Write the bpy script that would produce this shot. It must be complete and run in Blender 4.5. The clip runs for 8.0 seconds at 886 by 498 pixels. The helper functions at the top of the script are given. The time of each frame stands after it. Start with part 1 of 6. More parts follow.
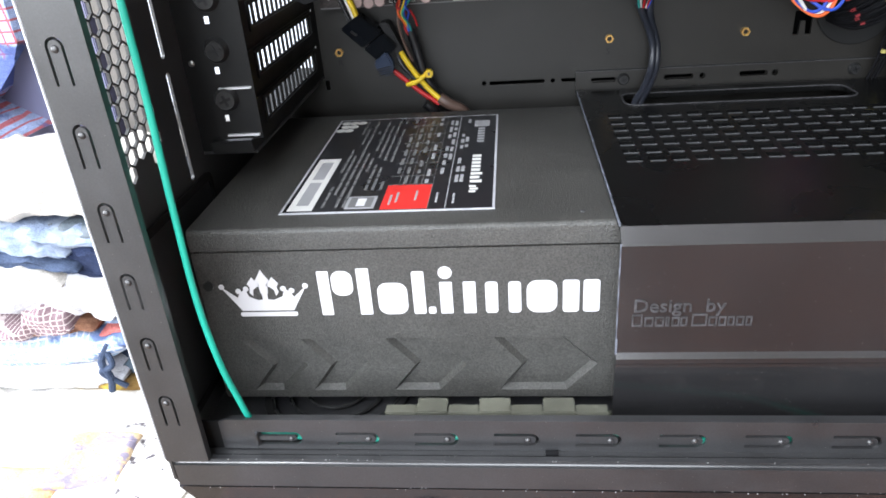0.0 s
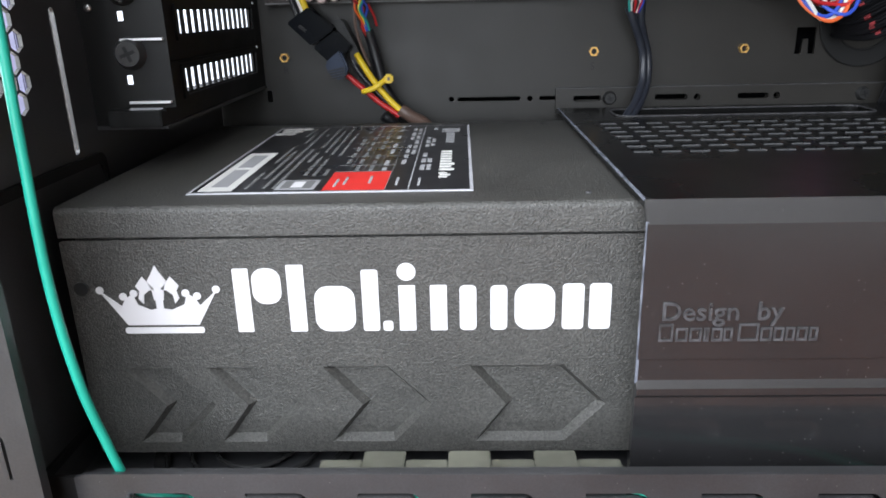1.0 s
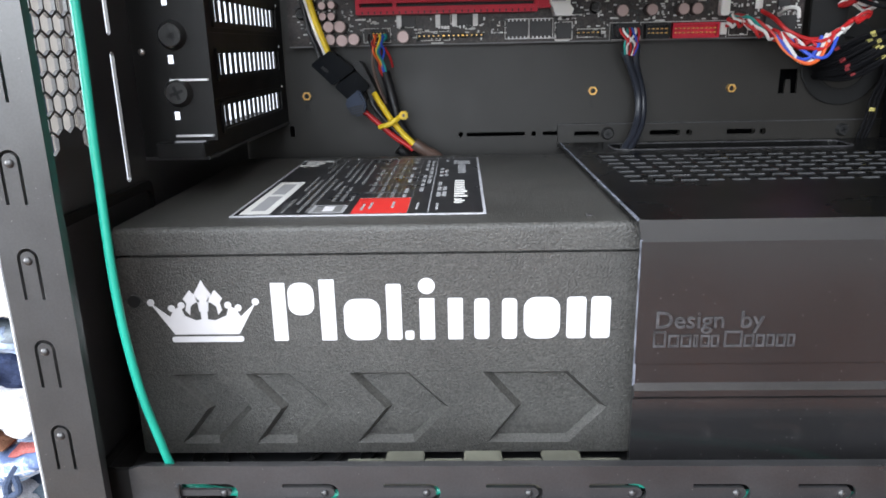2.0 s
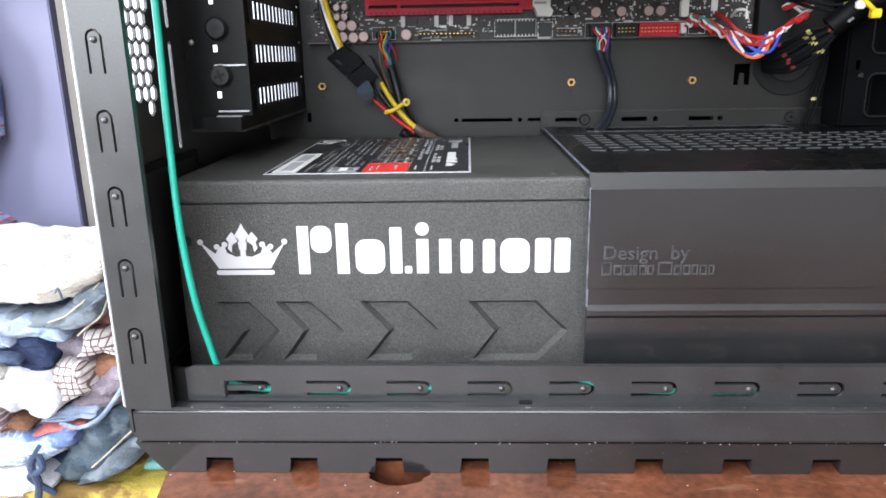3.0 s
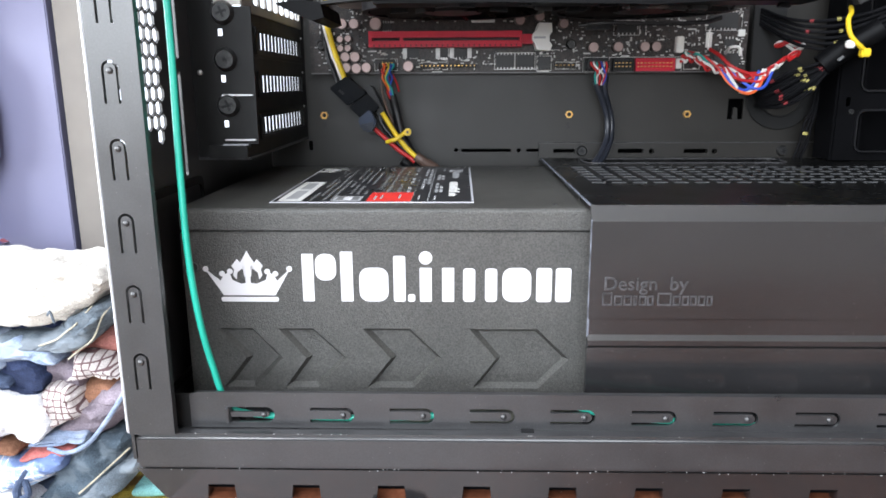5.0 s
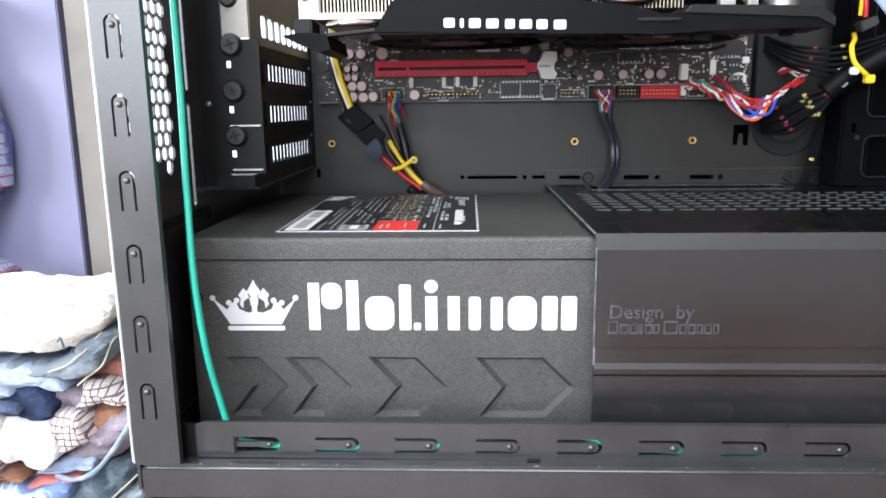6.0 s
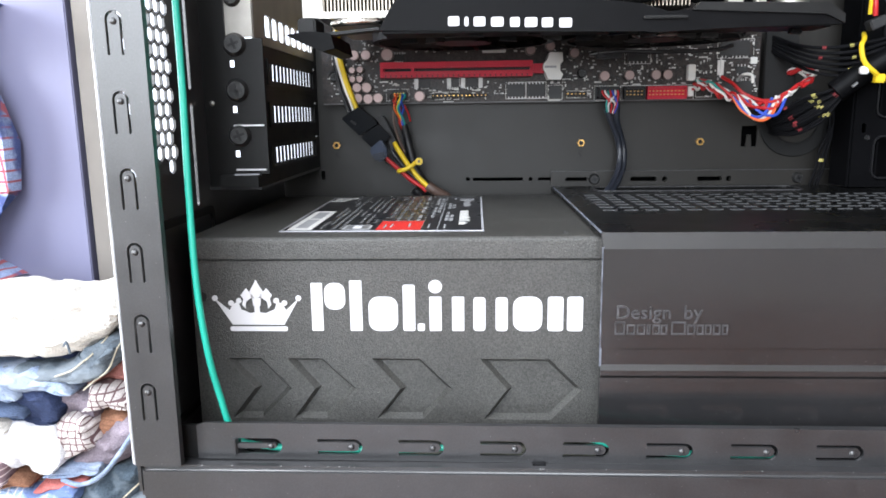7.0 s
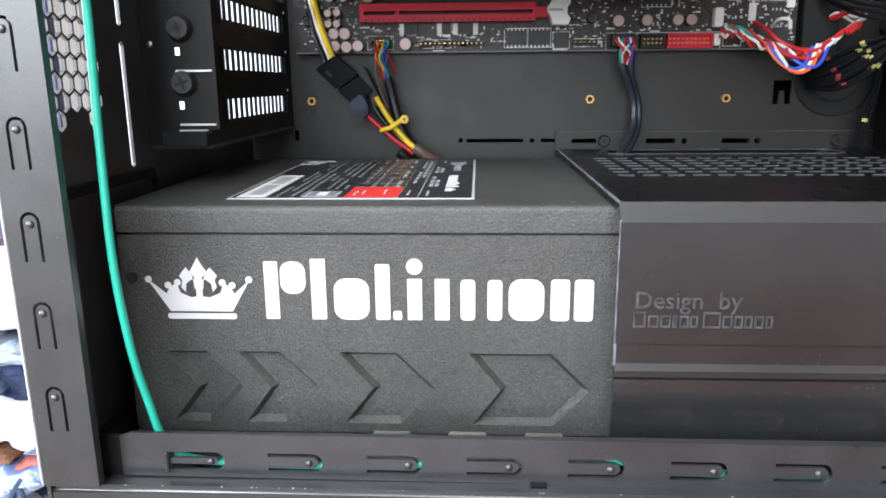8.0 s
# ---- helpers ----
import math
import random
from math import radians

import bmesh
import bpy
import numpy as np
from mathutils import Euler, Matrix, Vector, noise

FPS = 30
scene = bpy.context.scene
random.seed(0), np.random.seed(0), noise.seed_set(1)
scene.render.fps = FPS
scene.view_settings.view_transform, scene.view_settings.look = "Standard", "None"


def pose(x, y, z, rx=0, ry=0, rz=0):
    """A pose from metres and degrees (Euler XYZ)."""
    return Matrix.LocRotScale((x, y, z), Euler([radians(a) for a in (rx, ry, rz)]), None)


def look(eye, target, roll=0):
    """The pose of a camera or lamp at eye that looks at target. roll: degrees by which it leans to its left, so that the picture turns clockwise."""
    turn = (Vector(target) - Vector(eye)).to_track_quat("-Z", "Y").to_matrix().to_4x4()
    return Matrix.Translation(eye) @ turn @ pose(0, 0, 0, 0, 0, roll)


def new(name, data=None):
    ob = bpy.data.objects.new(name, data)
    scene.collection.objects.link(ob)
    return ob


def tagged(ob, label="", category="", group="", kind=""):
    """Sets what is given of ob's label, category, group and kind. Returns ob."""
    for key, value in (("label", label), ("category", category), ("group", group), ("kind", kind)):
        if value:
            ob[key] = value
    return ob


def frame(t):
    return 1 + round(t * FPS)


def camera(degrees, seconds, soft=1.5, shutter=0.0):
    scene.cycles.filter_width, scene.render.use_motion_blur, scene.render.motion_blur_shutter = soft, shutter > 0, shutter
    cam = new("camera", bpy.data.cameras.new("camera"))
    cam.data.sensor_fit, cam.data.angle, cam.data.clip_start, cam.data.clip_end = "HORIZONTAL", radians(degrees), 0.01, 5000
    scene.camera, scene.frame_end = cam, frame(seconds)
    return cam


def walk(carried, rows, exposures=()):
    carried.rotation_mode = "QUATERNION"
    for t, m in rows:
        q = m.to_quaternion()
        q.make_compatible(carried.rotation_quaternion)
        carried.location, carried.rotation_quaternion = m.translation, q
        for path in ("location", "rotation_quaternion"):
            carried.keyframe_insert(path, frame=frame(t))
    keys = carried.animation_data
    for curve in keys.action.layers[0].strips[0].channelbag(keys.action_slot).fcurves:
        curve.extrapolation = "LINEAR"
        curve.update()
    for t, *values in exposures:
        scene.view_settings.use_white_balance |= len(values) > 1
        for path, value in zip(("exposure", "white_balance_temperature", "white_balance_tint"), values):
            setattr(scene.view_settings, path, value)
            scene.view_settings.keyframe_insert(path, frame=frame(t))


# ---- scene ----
cam = camera(64.0, 8.0, soft=1.7)
PATH = [
    (0, (0.00777, -0.02068, 0.29124), (-0.01783, 0.19984, 0.17627), -4.36),
    (0.2, (0.00526, -0.00347, 0.27465), (-0.01568, 0.22183, 0.16835), -3.19),
    (0.3, (0.00460, 0.00488, 0.26439), (-0.01529, 0.23184, 0.16147), -2.95),
    (0.5, (0.00106, 0.02099, 0.24509), (-0.01626, 0.25092, 0.14848), -1.95),
    (0.7, (-0.00259, 0.02860, 0.23638), (-0.01550, 0.26137, 0.14612), -1.88),
    (1, (-0.00315, 0.02648, 0.22790), (-0.01073, 0.26297, 0.14717), -1.32),
    (1.2, (-0.00397, 0.02350, 0.22698), (-0.00964, 0.26134, 0.15015), -1.50),
    (1.5, (-0.00599, 0.01979, 0.22512), (-0.01300, 0.25946, 0.15432), -1.58),
    (1.7, (-0.00789, 0.01826, 0.22630), (-0.01445, 0.25825, 0.15657), -1.38),
    (2.8, (-0.00471, -0.05931, 0.23737), (-0.01553, 0.18165, 0.17162), -0.80),
    (3, (-0.00094, -0.05985, 0.22252), (-0.01042, 0.18115, 0.15674), -1.03),
    (3.2, (-0.00431, -0.05992, 0.22228), (-0.01125, 0.18064, 0.15459), -0.69),
    (3.5, (-0.00618, -0.06055, 0.21926), (-0.01169, 0.18005, 0.15157), -0.15),
    (4, (-0.00551, -0.06300, 0.21985), (-0.01091, 0.17840, 0.15506), -0.16),
    (4.5, (-0.00613, -0.06382, 0.22254), (-0.01149, 0.17865, 0.16188), -0.19),
    (6, (-0.00424, -0.06461, 0.22726), (-0.01371, 0.18038, 0.17839), -0.63),
    (6.5, (-0.00353, -0.06438, 0.22689), (-0.01391, 0.18129, 0.18178), -0.85),
    (7, (-0.00331, -0.06185, 0.22380), (-0.01519, 0.18349, 0.17727), -0.72),
    (7.3, (-0.00485, -0.05707, 0.21961), (-0.01663, 0.18763, 0.16982), -0.45),
    (7.5, (-0.00260, -0.04543, 0.22056), (-0.01541, 0.19841, 0.16695), -0.93),
    (7.7, (-0.00284, -0.03213, 0.21758), (-0.01488, 0.21148, 0.16268), -0.71),
    (8, (0.00098, -0.00995, 0.21509), (-0.01123, 0.23309, 0.15777), -0.48),
]
walk(cam, [(t, look(eye, target, roll)) for t, eye, target, roll in PATH], [(0.0, 0.05), (0.5, -0.08), (1.6, -0.14), (3.0, -0.04), (4.5, 0.0), (6.5, 0.04), (8.0, 0.06)])

# ---- light ----
world = bpy.data.worlds.new("day")
scene.world = world
world.use_nodes = True
wn = world.node_tree
sky = wn.nodes.new("ShaderNodeTexSky")
sky.sky_type, sky.sun_disc = "NISHITA", False
sky.sun_elevation, sky.sun_rotation = radians(40), radians(250)
bg = wn.nodes["Background"]
bg.inputs["Strength"].default_value = 0.12
wn.links.new(sky.outputs["Color"], bg.inputs["Color"])


def window_light(name, eye, target, w, h, watts, colour):
    d = bpy.data.lights.new(name, "AREA")
    d.shape, d.size, d.size_y, d.energy, d.color = "RECTANGLE", w, h, watts, colour
    ob = new(name, d)
    ob.matrix_world = look(eye, target)
    return ob


# daylight through the two windows of the room
window_light("window_light_side", (-2.36, 0.30, 0.75), (0.0, 0.50, 0.62), 1.9, 1.2, 205, (0.88, 0.93, 1.0))
window_light("window_light_rear", (-0.54, -0.97, 1.37), (-0.46, 0.25, 1.25), 1.5, 2.28, 111, (0.87, 0.925, 1.0))

# ---- materials ----
def material(name, colour, rough=0.5, metal=0.0, grain=0.0, grain_scale=2000.0, vary=0.15, vary_scale=60.0,
             bump=0.0, bump_scale=1500.0, bump_dist=0.0003, dust=0.0, dust_scale=900.0, spec=0.5, rough_vary=0.1):
    """A surface with broad variation, fine grain, relief and specks of dust."""
    m = bpy.data.materials.new(name)
    m.use_nodes = True
    n, l = m.node_tree.nodes, m.node_tree.links
    b = n["Principled BSDF"]
    b.inputs["Metallic"].default_value = metal
    b.inputs["Specular IOR Level"].default_value = spec
    tc = n.new("ShaderNodeTexCoord")
    big = n.new("ShaderNodeTexNoise")
    big.inputs["Scale"].default_value, big.inputs["Detail"].default_value = vary_scale, 4
    l.new(tc.outputs["Object"], big.inputs["Vector"])
    ramp = n.new("ShaderNodeMapRange")
    ramp.inputs["From Min"].default_value, ramp.inputs["From Max"].default_value = 0.3, 0.7
    ramp.inputs["To Min"].default_value, ramp.inputs["To Max"].default_value = 1 - vary, 1 + vary
    l.new(big.outputs["Fac"], ramp.inputs["Value"])
    base = n.new("ShaderNodeMix")
    base.data_type, base.blend_type = "RGBA", "MULTIPLY"
    base.inputs["Factor"].default_value = 1.0
    base.inputs["A"].default_value = (*colour, 1)
    l.new(ramp.outputs["Result"], base.inputs["B"])
    out = base.outputs["Result"]
    if grain:
        fine = n.new("ShaderNodeTexNoise")
        fine.inputs["Scale"].default_value, fine.inputs["Detail"].default_value = grain_scale, 2
        l.new(tc.outputs["Object"], fine.inputs["Vector"])
        r2 = n.new("ShaderNodeMapRange")
        r2.inputs["From Min"].default_value, r2.inputs["From Max"].default_value = 0.3, 0.7
        r2.inputs["To Min"].default_value, r2.inputs["To Max"].default_value = 1 - grain, 1 + grain
        l.new(fine.outputs["Fac"], r2.inputs["Value"])
        mix = n.new("ShaderNodeMix")
        mix.data_type, mix.blend_type = "RGBA", "MULTIPLY"
        mix.inputs["Factor"].default_value = 1.0
        l.new(out, mix.inputs["A"])
        l.new(r2.outputs["Result"], mix.inputs["B"])
        out = mix.outputs["Result"]
    if dust:
        sp = n.new("ShaderNodeTexVoronoi")
        sp.inputs["Scale"].default_value = dust_scale
        l.new(tc.outputs["Object"], sp.inputs["Vector"])
        r3 = n.new("ShaderNodeMapRange")
        r3.inputs["From Min"].default_value, r3.inputs["From Max"].default_value = 0.10, 0.06
        r3.inputs["To Min"].default_value, r3.inputs["To Max"].default_value = 0.0, dust
        l.new(sp.outputs["Distance"], r3.inputs["Value"])
        cut = n.new("ShaderNodeSeparateColor")
        l.new(sp.outputs["Color"], cut.inputs["Color"])
        gt = n.new("ShaderNodeMath")
        gt.operation = "GREATER_THAN"
        gt.inputs[1].default_value = 0.8
        l.new(cut.outputs["Red"], gt.inputs[0])
        mul = n.new("ShaderNodeMath")
        mul.operation = "MULTIPLY"
        l.new(r3.outputs["Result"], mul.inputs[0])
        l.new(gt.outputs["Value"], mul.inputs[1])
        mix = n.new("ShaderNodeMix")
        mix.data_type = "RGBA"
        l.new(mul.outputs["Value"], mix.inputs["Factor"])
        l.new(out, mix.inputs["A"])
        mix.inputs["B"].default_value = (0.55, 0.53, 0.5, 1)
        out = mix.outputs["Result"]
    l.new(out, b.inputs["Base Color"])
    rr = n.new("ShaderNodeMapRange")
    rr.inputs["To Min"].default_value, rr.inputs["To Max"].default_value = rough - rough_vary, min(1, rough + rough_vary)
    l.new(big.outputs["Fac"], rr.inputs["Value"])
    l.new(rr.outputs["Result"], b.inputs["Roughness"])
    if bump:
        bn = n.new("ShaderNodeTexNoise")
        bn.inputs["Scale"].default_value, bn.inputs["Detail"].default_value = bump_scale, 3
        l.new(tc.outputs["Object"], bn.inputs["Vector"])
        bp = n.new("ShaderNodeBump")
        bp.inputs["Strength"].default_value, bp.inputs["Distance"].default_value = bump, bump_dist
        l.new(bn.outputs["Fac"], bp.inputs["Height"])
        l.new(bp.outputs["Normal"], b.inputs["Normal"])
    return m


def cloth(name, colour, line=None, scale=60.0, blotch=None, blotch_scale=14.0, blotch_from=0.48):
    """Woven cloth: thread relief, faded patches, and checks or printed blotches where asked."""
    m = material(name, colour, rough=0.95, vary=0.35, vary_scale=11, grain=0.22, grain_scale=420, bump=0.6, bump_scale=500, bump_dist=0.002, spec=0.15, rough_vary=0.04)
    n, l = m.node_tree.nodes, m.node_tree.links
    b = n["Principled BSDF"]
    tc = n.new("ShaderNodeTexCoord")
    src = b.inputs["Base Color"].links[0].from_socket
    # creases: long uneven folds over the thread relief
    stretch = n.new("ShaderNodeMapping")
    stretch.inputs["Scale"].default_value = (22, 30, 62)
    stretch.inputs["Rotation"].default_value = (0, 0.5, 0)
    l.new(tc.outputs["Object"], stretch.inputs["Vector"])
    fold = n.new("ShaderNodeTexNoise")
    fold.inputs["Scale"].default_value, fold.inputs["Detail"].default_value, fold.inputs["Distortion"].default_value = 1.0, 4, 1.4
    l.new(stretch.outputs["Vector"], fold.inputs["Vector"])
    crease = n.new("ShaderNodeBump")
    crease.inputs["Strength"].default_value, crease.inputs["Distance"].default_value = 0.55, 0.011
    l.new(fold.outputs["Fac"], crease.inputs["Height"])
    l.new(crease.outputs["Normal"], b.inputs["Normal"].links[0].from_node.inputs["Normal"])
    if line:
        for axis in ("X", "Z"):
            w = n.new("ShaderNodeTexWave")
            w.wave_type, w.bands_direction, w.wave_profile = "BANDS", axis, "SIN"
            w.inputs["Scale"].default_value, w.inputs["Distortion"].default_value = scale, 0.6
            l.new(tc.outputs["Object"], w.inputs["Vector"])
            r = n.new("ShaderNodeMapRange")
            r.inputs["From Min"].default_value, r.inputs["From Max"].default_value = 0.86, 0.95
            l.new(w.outputs["Fac"], r.inputs["Value"])
            mix = n.new("ShaderNodeMix")
            mix.data_type = "RGBA"
            l.new(r.outputs["Result"], mix.inputs["Factor"])
            l.new(src, mix.inputs["A"])
            mix.inputs["B"].default_value = (*line, 1)
            src = mix.outputs["Result"]
    if blotch:
        v = n.new("ShaderNodeTexNoise")
        v.inputs["Scale"].default_value, v.inputs["Detail"].default_value = blotch_scale, 5
        l.new(tc.outputs["Object"], v.inputs["Vector"])
        r = n.new("ShaderNodeMapRange")
        r.inputs["From Min"].default_value, r.inputs["From Max"].default_value = blotch_from, blotch_from + 0.08
        l.new(v.outputs["Fac"], r.inputs["Value"])
        mix = n.new("ShaderNodeMix")
        mix.data_type = "RGBA"
        l.new(r.outputs["Result"], mix.inputs["Factor"])
        l.new(src, mix.inputs["A"])
        mix.inputs["B"].default_value = (*blotch, 1)
        src = mix.outputs["Result"]
    l.new(src, b.inputs["Base Color"])
    return m


M_STEEL = material("black_powder_coated_steel", (0.0275, 0.0275, 0.0290), spec=0.85, rough=0.32, grain=0.2, grain_scale=1500, vary=0.15, bump=0.12, bump_scale=2600, bump_dist=0.0001, dust=0.3, dust_scale=620)
M_TRAY = material("matt_black_tray_steel", (0.0155, 0.0140, 0.0118), spec=0.45, rough=0.46, vary=0.12, bump=0.12, bump_scale=2600, bump_dist=0.0001)
M_PLASTIC = material("black_satin_plastic", (0.0165, 0.0162, 0.0170), spec=1.0, rough=0.20, rough_vary=0.05, vary=0.10, vary_scale=25, dust=0.3, dust_scale=560, bump=0.05, bump_scale=3000, bump_dist=0.0001)
# shroud plastic blackened on top for the dark interior it mirrors
M_TOP = material("shade_black_top_plastic", (0.005, 0.005, 0.005), spec=0.22, rough=0.28, vary=0.12, vary_scale=25, dust=0.5, dust_scale=520, bump=0.08, bump_scale=3000, bump_dist=0.0001)
M_PSU = material("black_wrinkle_paint", (0.053, 0.0515, 0.047), spec=0.65, rough=0.44, vary=0.15, vary_scale=40, grain=0.45, grain_scale=1300, bump=0.9, bump_scale=1750, bump_dist=0.0005, dust=0.3, dust_scale=640)
# lighter than the top plate: lit slot edges, put into the colour
M_LIP = material("lit_slot_edge", (0.050, 0.051, 0.053), rough=0.38, vary=0.3, vary_scale=300)
M_DARK = material("dark_plastic", (0.007, 0.007, 0.008), rough=0.42, spec=0.28)
M_SILK = material("white_silkscreen", (0.62, 0.61, 0.58), rough=0.6, vary=0.2, vary_scale=400)
M_RUBBER = material("black_rubber", (0.010, 0.010, 0.010), rough=0.7, spec=0.3)
M_WHITE = material("white_print", (0.70, 0.685, 0.70), rough=0.6, vary=0.03)
M_GREY = material("grey_print", (0.34, 0.34, 0.35), rough=0.6, vary=0.1)
M_DIM = material("dim_grey_print", (0.16, 0.16, 0.16), rough=0.6, vary=0.1)
# lightened so that raised edges and letters look lit
M_EMBOSS = material("lightened_relief", (0.050, 0.049, 0.052), rough=0.38, vary=0.6, vary_scale=500)
M_LABEL = material("black_glossy_label", (0.018, 0.018, 0.020), rough=0.3, vary=0.1)
M_LABEL_EDGE = material("silver_label_edge", (0.50, 0.50, 0.53), rough=0.4, vary=0.1)
M_LABEL_RED = material("red_label_print", (0.70, 0.035, 0.03), rough=0.4, vary=0.08)
M_STICKER = material("white_paper_sticker", (0.72, 0.71, 0.68), rough=0.7, vary=0.06)
M_GREEN = material("green_wire_insulation", (0.015, 0.36, 0.26), rough=0.38, vary=0.1)
M_YELLOW = material("yellow_plastic", (0.75, 0.52, 0.02), rough=0.4, vary=0.1)
M_RED = material("red_plastic", (0.55, 0.014, 0.040), spec=0.3, rough=0.45, vary=0.12)
M_REDW = material("red_wire_insulation", (0.48, 0.018, 0.02), rough=0.4, vary=0.1)
M_WHITEW = material("white_wire_insulation", (0.75, 0.73, 0.70), rough=0.45, vary=0.06)
M_BLUEW = material("blue_wire_insulation", (0.03, 0.08, 0.50), rough=0.4, vary=0.1)
M_ORANGEW = material("orange_wire_insulation", (0.75, 0.13, 0.03), rough=0.4, vary=0.1)
M_TEALW = material("teal_wire_insulation", (0.02, 0.30, 0.26), rough=0.4, vary=0.1)
M_BLACKW = material("black_wire_insulation", (0.012, 0.012, 0.014), rough=0.36, vary=0.1)
M_BROWNW = material("brown_wire_insulation", (0.11, 0.07, 0.055), rough=0.45, vary=0.1)
M_CABLE = material("dark_blue_grey_cable_jacket", (0.022, 0.025, 0.034), rough=0.38, vary=0.1)
M_CLIPBLUE = material("blue_black_plastic", (0.022, 0.034, 0.065), rough=0.35, spec=0.2)
M_PALEBLUE = material("pale_blue_cable", (0.30, 0.38, 0.50), rough=0.5, vary=0.1)
M_BRASS = material("brass", (0.82, 0.49, 0.15), rough=0.3, metal=0.6, vary=0.1)
M_SILVER = material("plated_metal", (0.55, 0.54, 0.53), rough=0.4, metal=1.0, vary=0.08)
M_ALU = material("aluminium_fin", (0.42, 0.37, 0.31), rough=0.45, metal=1.0, vary=0.1)
M_ENDPLATE = material("brushed_plate", (0.36, 0.34, 0.31), rough=0.45, metal=0.9, vary=0.15, vary_scale=80)
M_CHROME = material("polished_heat_pipe", (0.85, 0.82, 0.76), rough=0.16, metal=1.0, vary=0.05)
M_SCREW = material("black_screw", (0.030, 0.030, 0.030), rough=0.3, metal=0.3)
M_GPU = material("matt_black_shroud_plastic", (0.004, 0.004, 0.0045), rough=0.45, spec=0.07, vary=0.2, bump=0.1, bump_scale=2200, bump_dist=0.0001)
M_PCB = material("dark_brown_circuit_board", (0.036, 0.028, 0.026), rough=0.42, spec=0.35, vary=0.45, vary_scale=240, grain=0.5, grain_scale=900, bump=0.15, bump_scale=1200, bump_dist=0.0002)
M_PAD = material("solder", (0.42, 0.41, 0.40), rough=0.45, metal=0.5, vary=0.3, vary_scale=200)
M_CHIP = material("chip_package", (0.022, 0.022, 0.023), rough=0.5)
M_NYLON = material("black_nylon", (0.003, 0.004, 0.006), rough=0.25, spec=0.05)
# pale tone that stands for the highlight on the shroud's left edges
M_GLINT = material("pale_glint_plastic", (0.13, 0.14, 0.17), rough=0.5, vary=0.7, vary_scale=180)
M_CAP = material("capacitor_top", (0.37, 0.27, 0.255), rough=0.38, metal=0.35, vary=0.08)
M_CAPSIDE = material("capacitor_can", (0.10, 0.07, 0.065), rough=0.35, metal=0.6)
M_SLOTWHITE = material("white_nylon", (0.78, 0.76, 0.72), rough=0.45, vary=0.05)
M_CLEAR = material("smoky_clear_plastic", (0.24, 0.24, 0.19), rough=0.18, vary=0.2)
M_CLEAR.node_tree.nodes["Principled BSDF"].inputs["Transmission Weight"].default_value = 0.4
M_SMOKE = material("glossy_fan_blade", (0.05, 0.045, 0.042), rough=0.12, vary=0.1)
M_SLEEVE_Y = material("yellow_sleeve_fleck", (0.42, 0.36, 0.10), rough=0.6)
M_BRAID = material("black_braided_sleeve", (0.005, 0.005, 0.006), rough=0.7, spec=0.1, bump=0.6, bump_scale=2500, bump_dist=0.0003)
# steel blackened to hold the shade in the cage and behind openings
M_SHADESTEEL = material("shade_black_steel", (0.003, 0.003, 0.0035), spec=0.03, rough=0.7, vary=0.2)
M_SLEEVE_R = material("red_sleeve_fleck", (0.22, 0.022, 0.026), rough=0.6)
M_WALL = material("white_wall_paint", (0.78, 0.77, 0.75), rough=0.9, vary=0.04, vary_scale=3, bump=0.1, bump_scale=120, bump_dist=0.001)
M_CEIL = material("white_ceiling_paint", (0.80, 0.80, 0.79), rough=0.9, vary=0.03, vary_scale=3)
M_FLOOR = material("brown_floor", (0.22, 0.15, 0.10), rough=0.6, vary=0.3, vary_scale=5)
M_WARDROBE = material("lavender_grey_laminate", (0.155, 0.155, 0.245), rough=0.5, vary=0.06, vary_scale=4)
M_FRAMEWOOD = material("grey_brown_painted_wood", (0.150, 0.135, 0.120), rough=0.6, vary=0.15, vary_scale=9)
M_PALEMETAL = material("pale_metal", (0.72, 0.72, 0.74), rough=0.35, metal=0.2)
# tones of two unseen walls, chosen for the light they bounce
M_WALLSOUTH = material("bounce_wall_paint", (0.44, 0.415, 0.395), rough=0.9, vary=0.06, vary_scale=3)
M_WALLDIM = material("dim_bounce_wall_paint", (0.22, 0.19, 0.17), rough=0.9, vary=0.06, vary_scale=3)
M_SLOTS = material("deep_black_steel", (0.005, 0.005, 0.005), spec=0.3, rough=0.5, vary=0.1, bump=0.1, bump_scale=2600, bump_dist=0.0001)


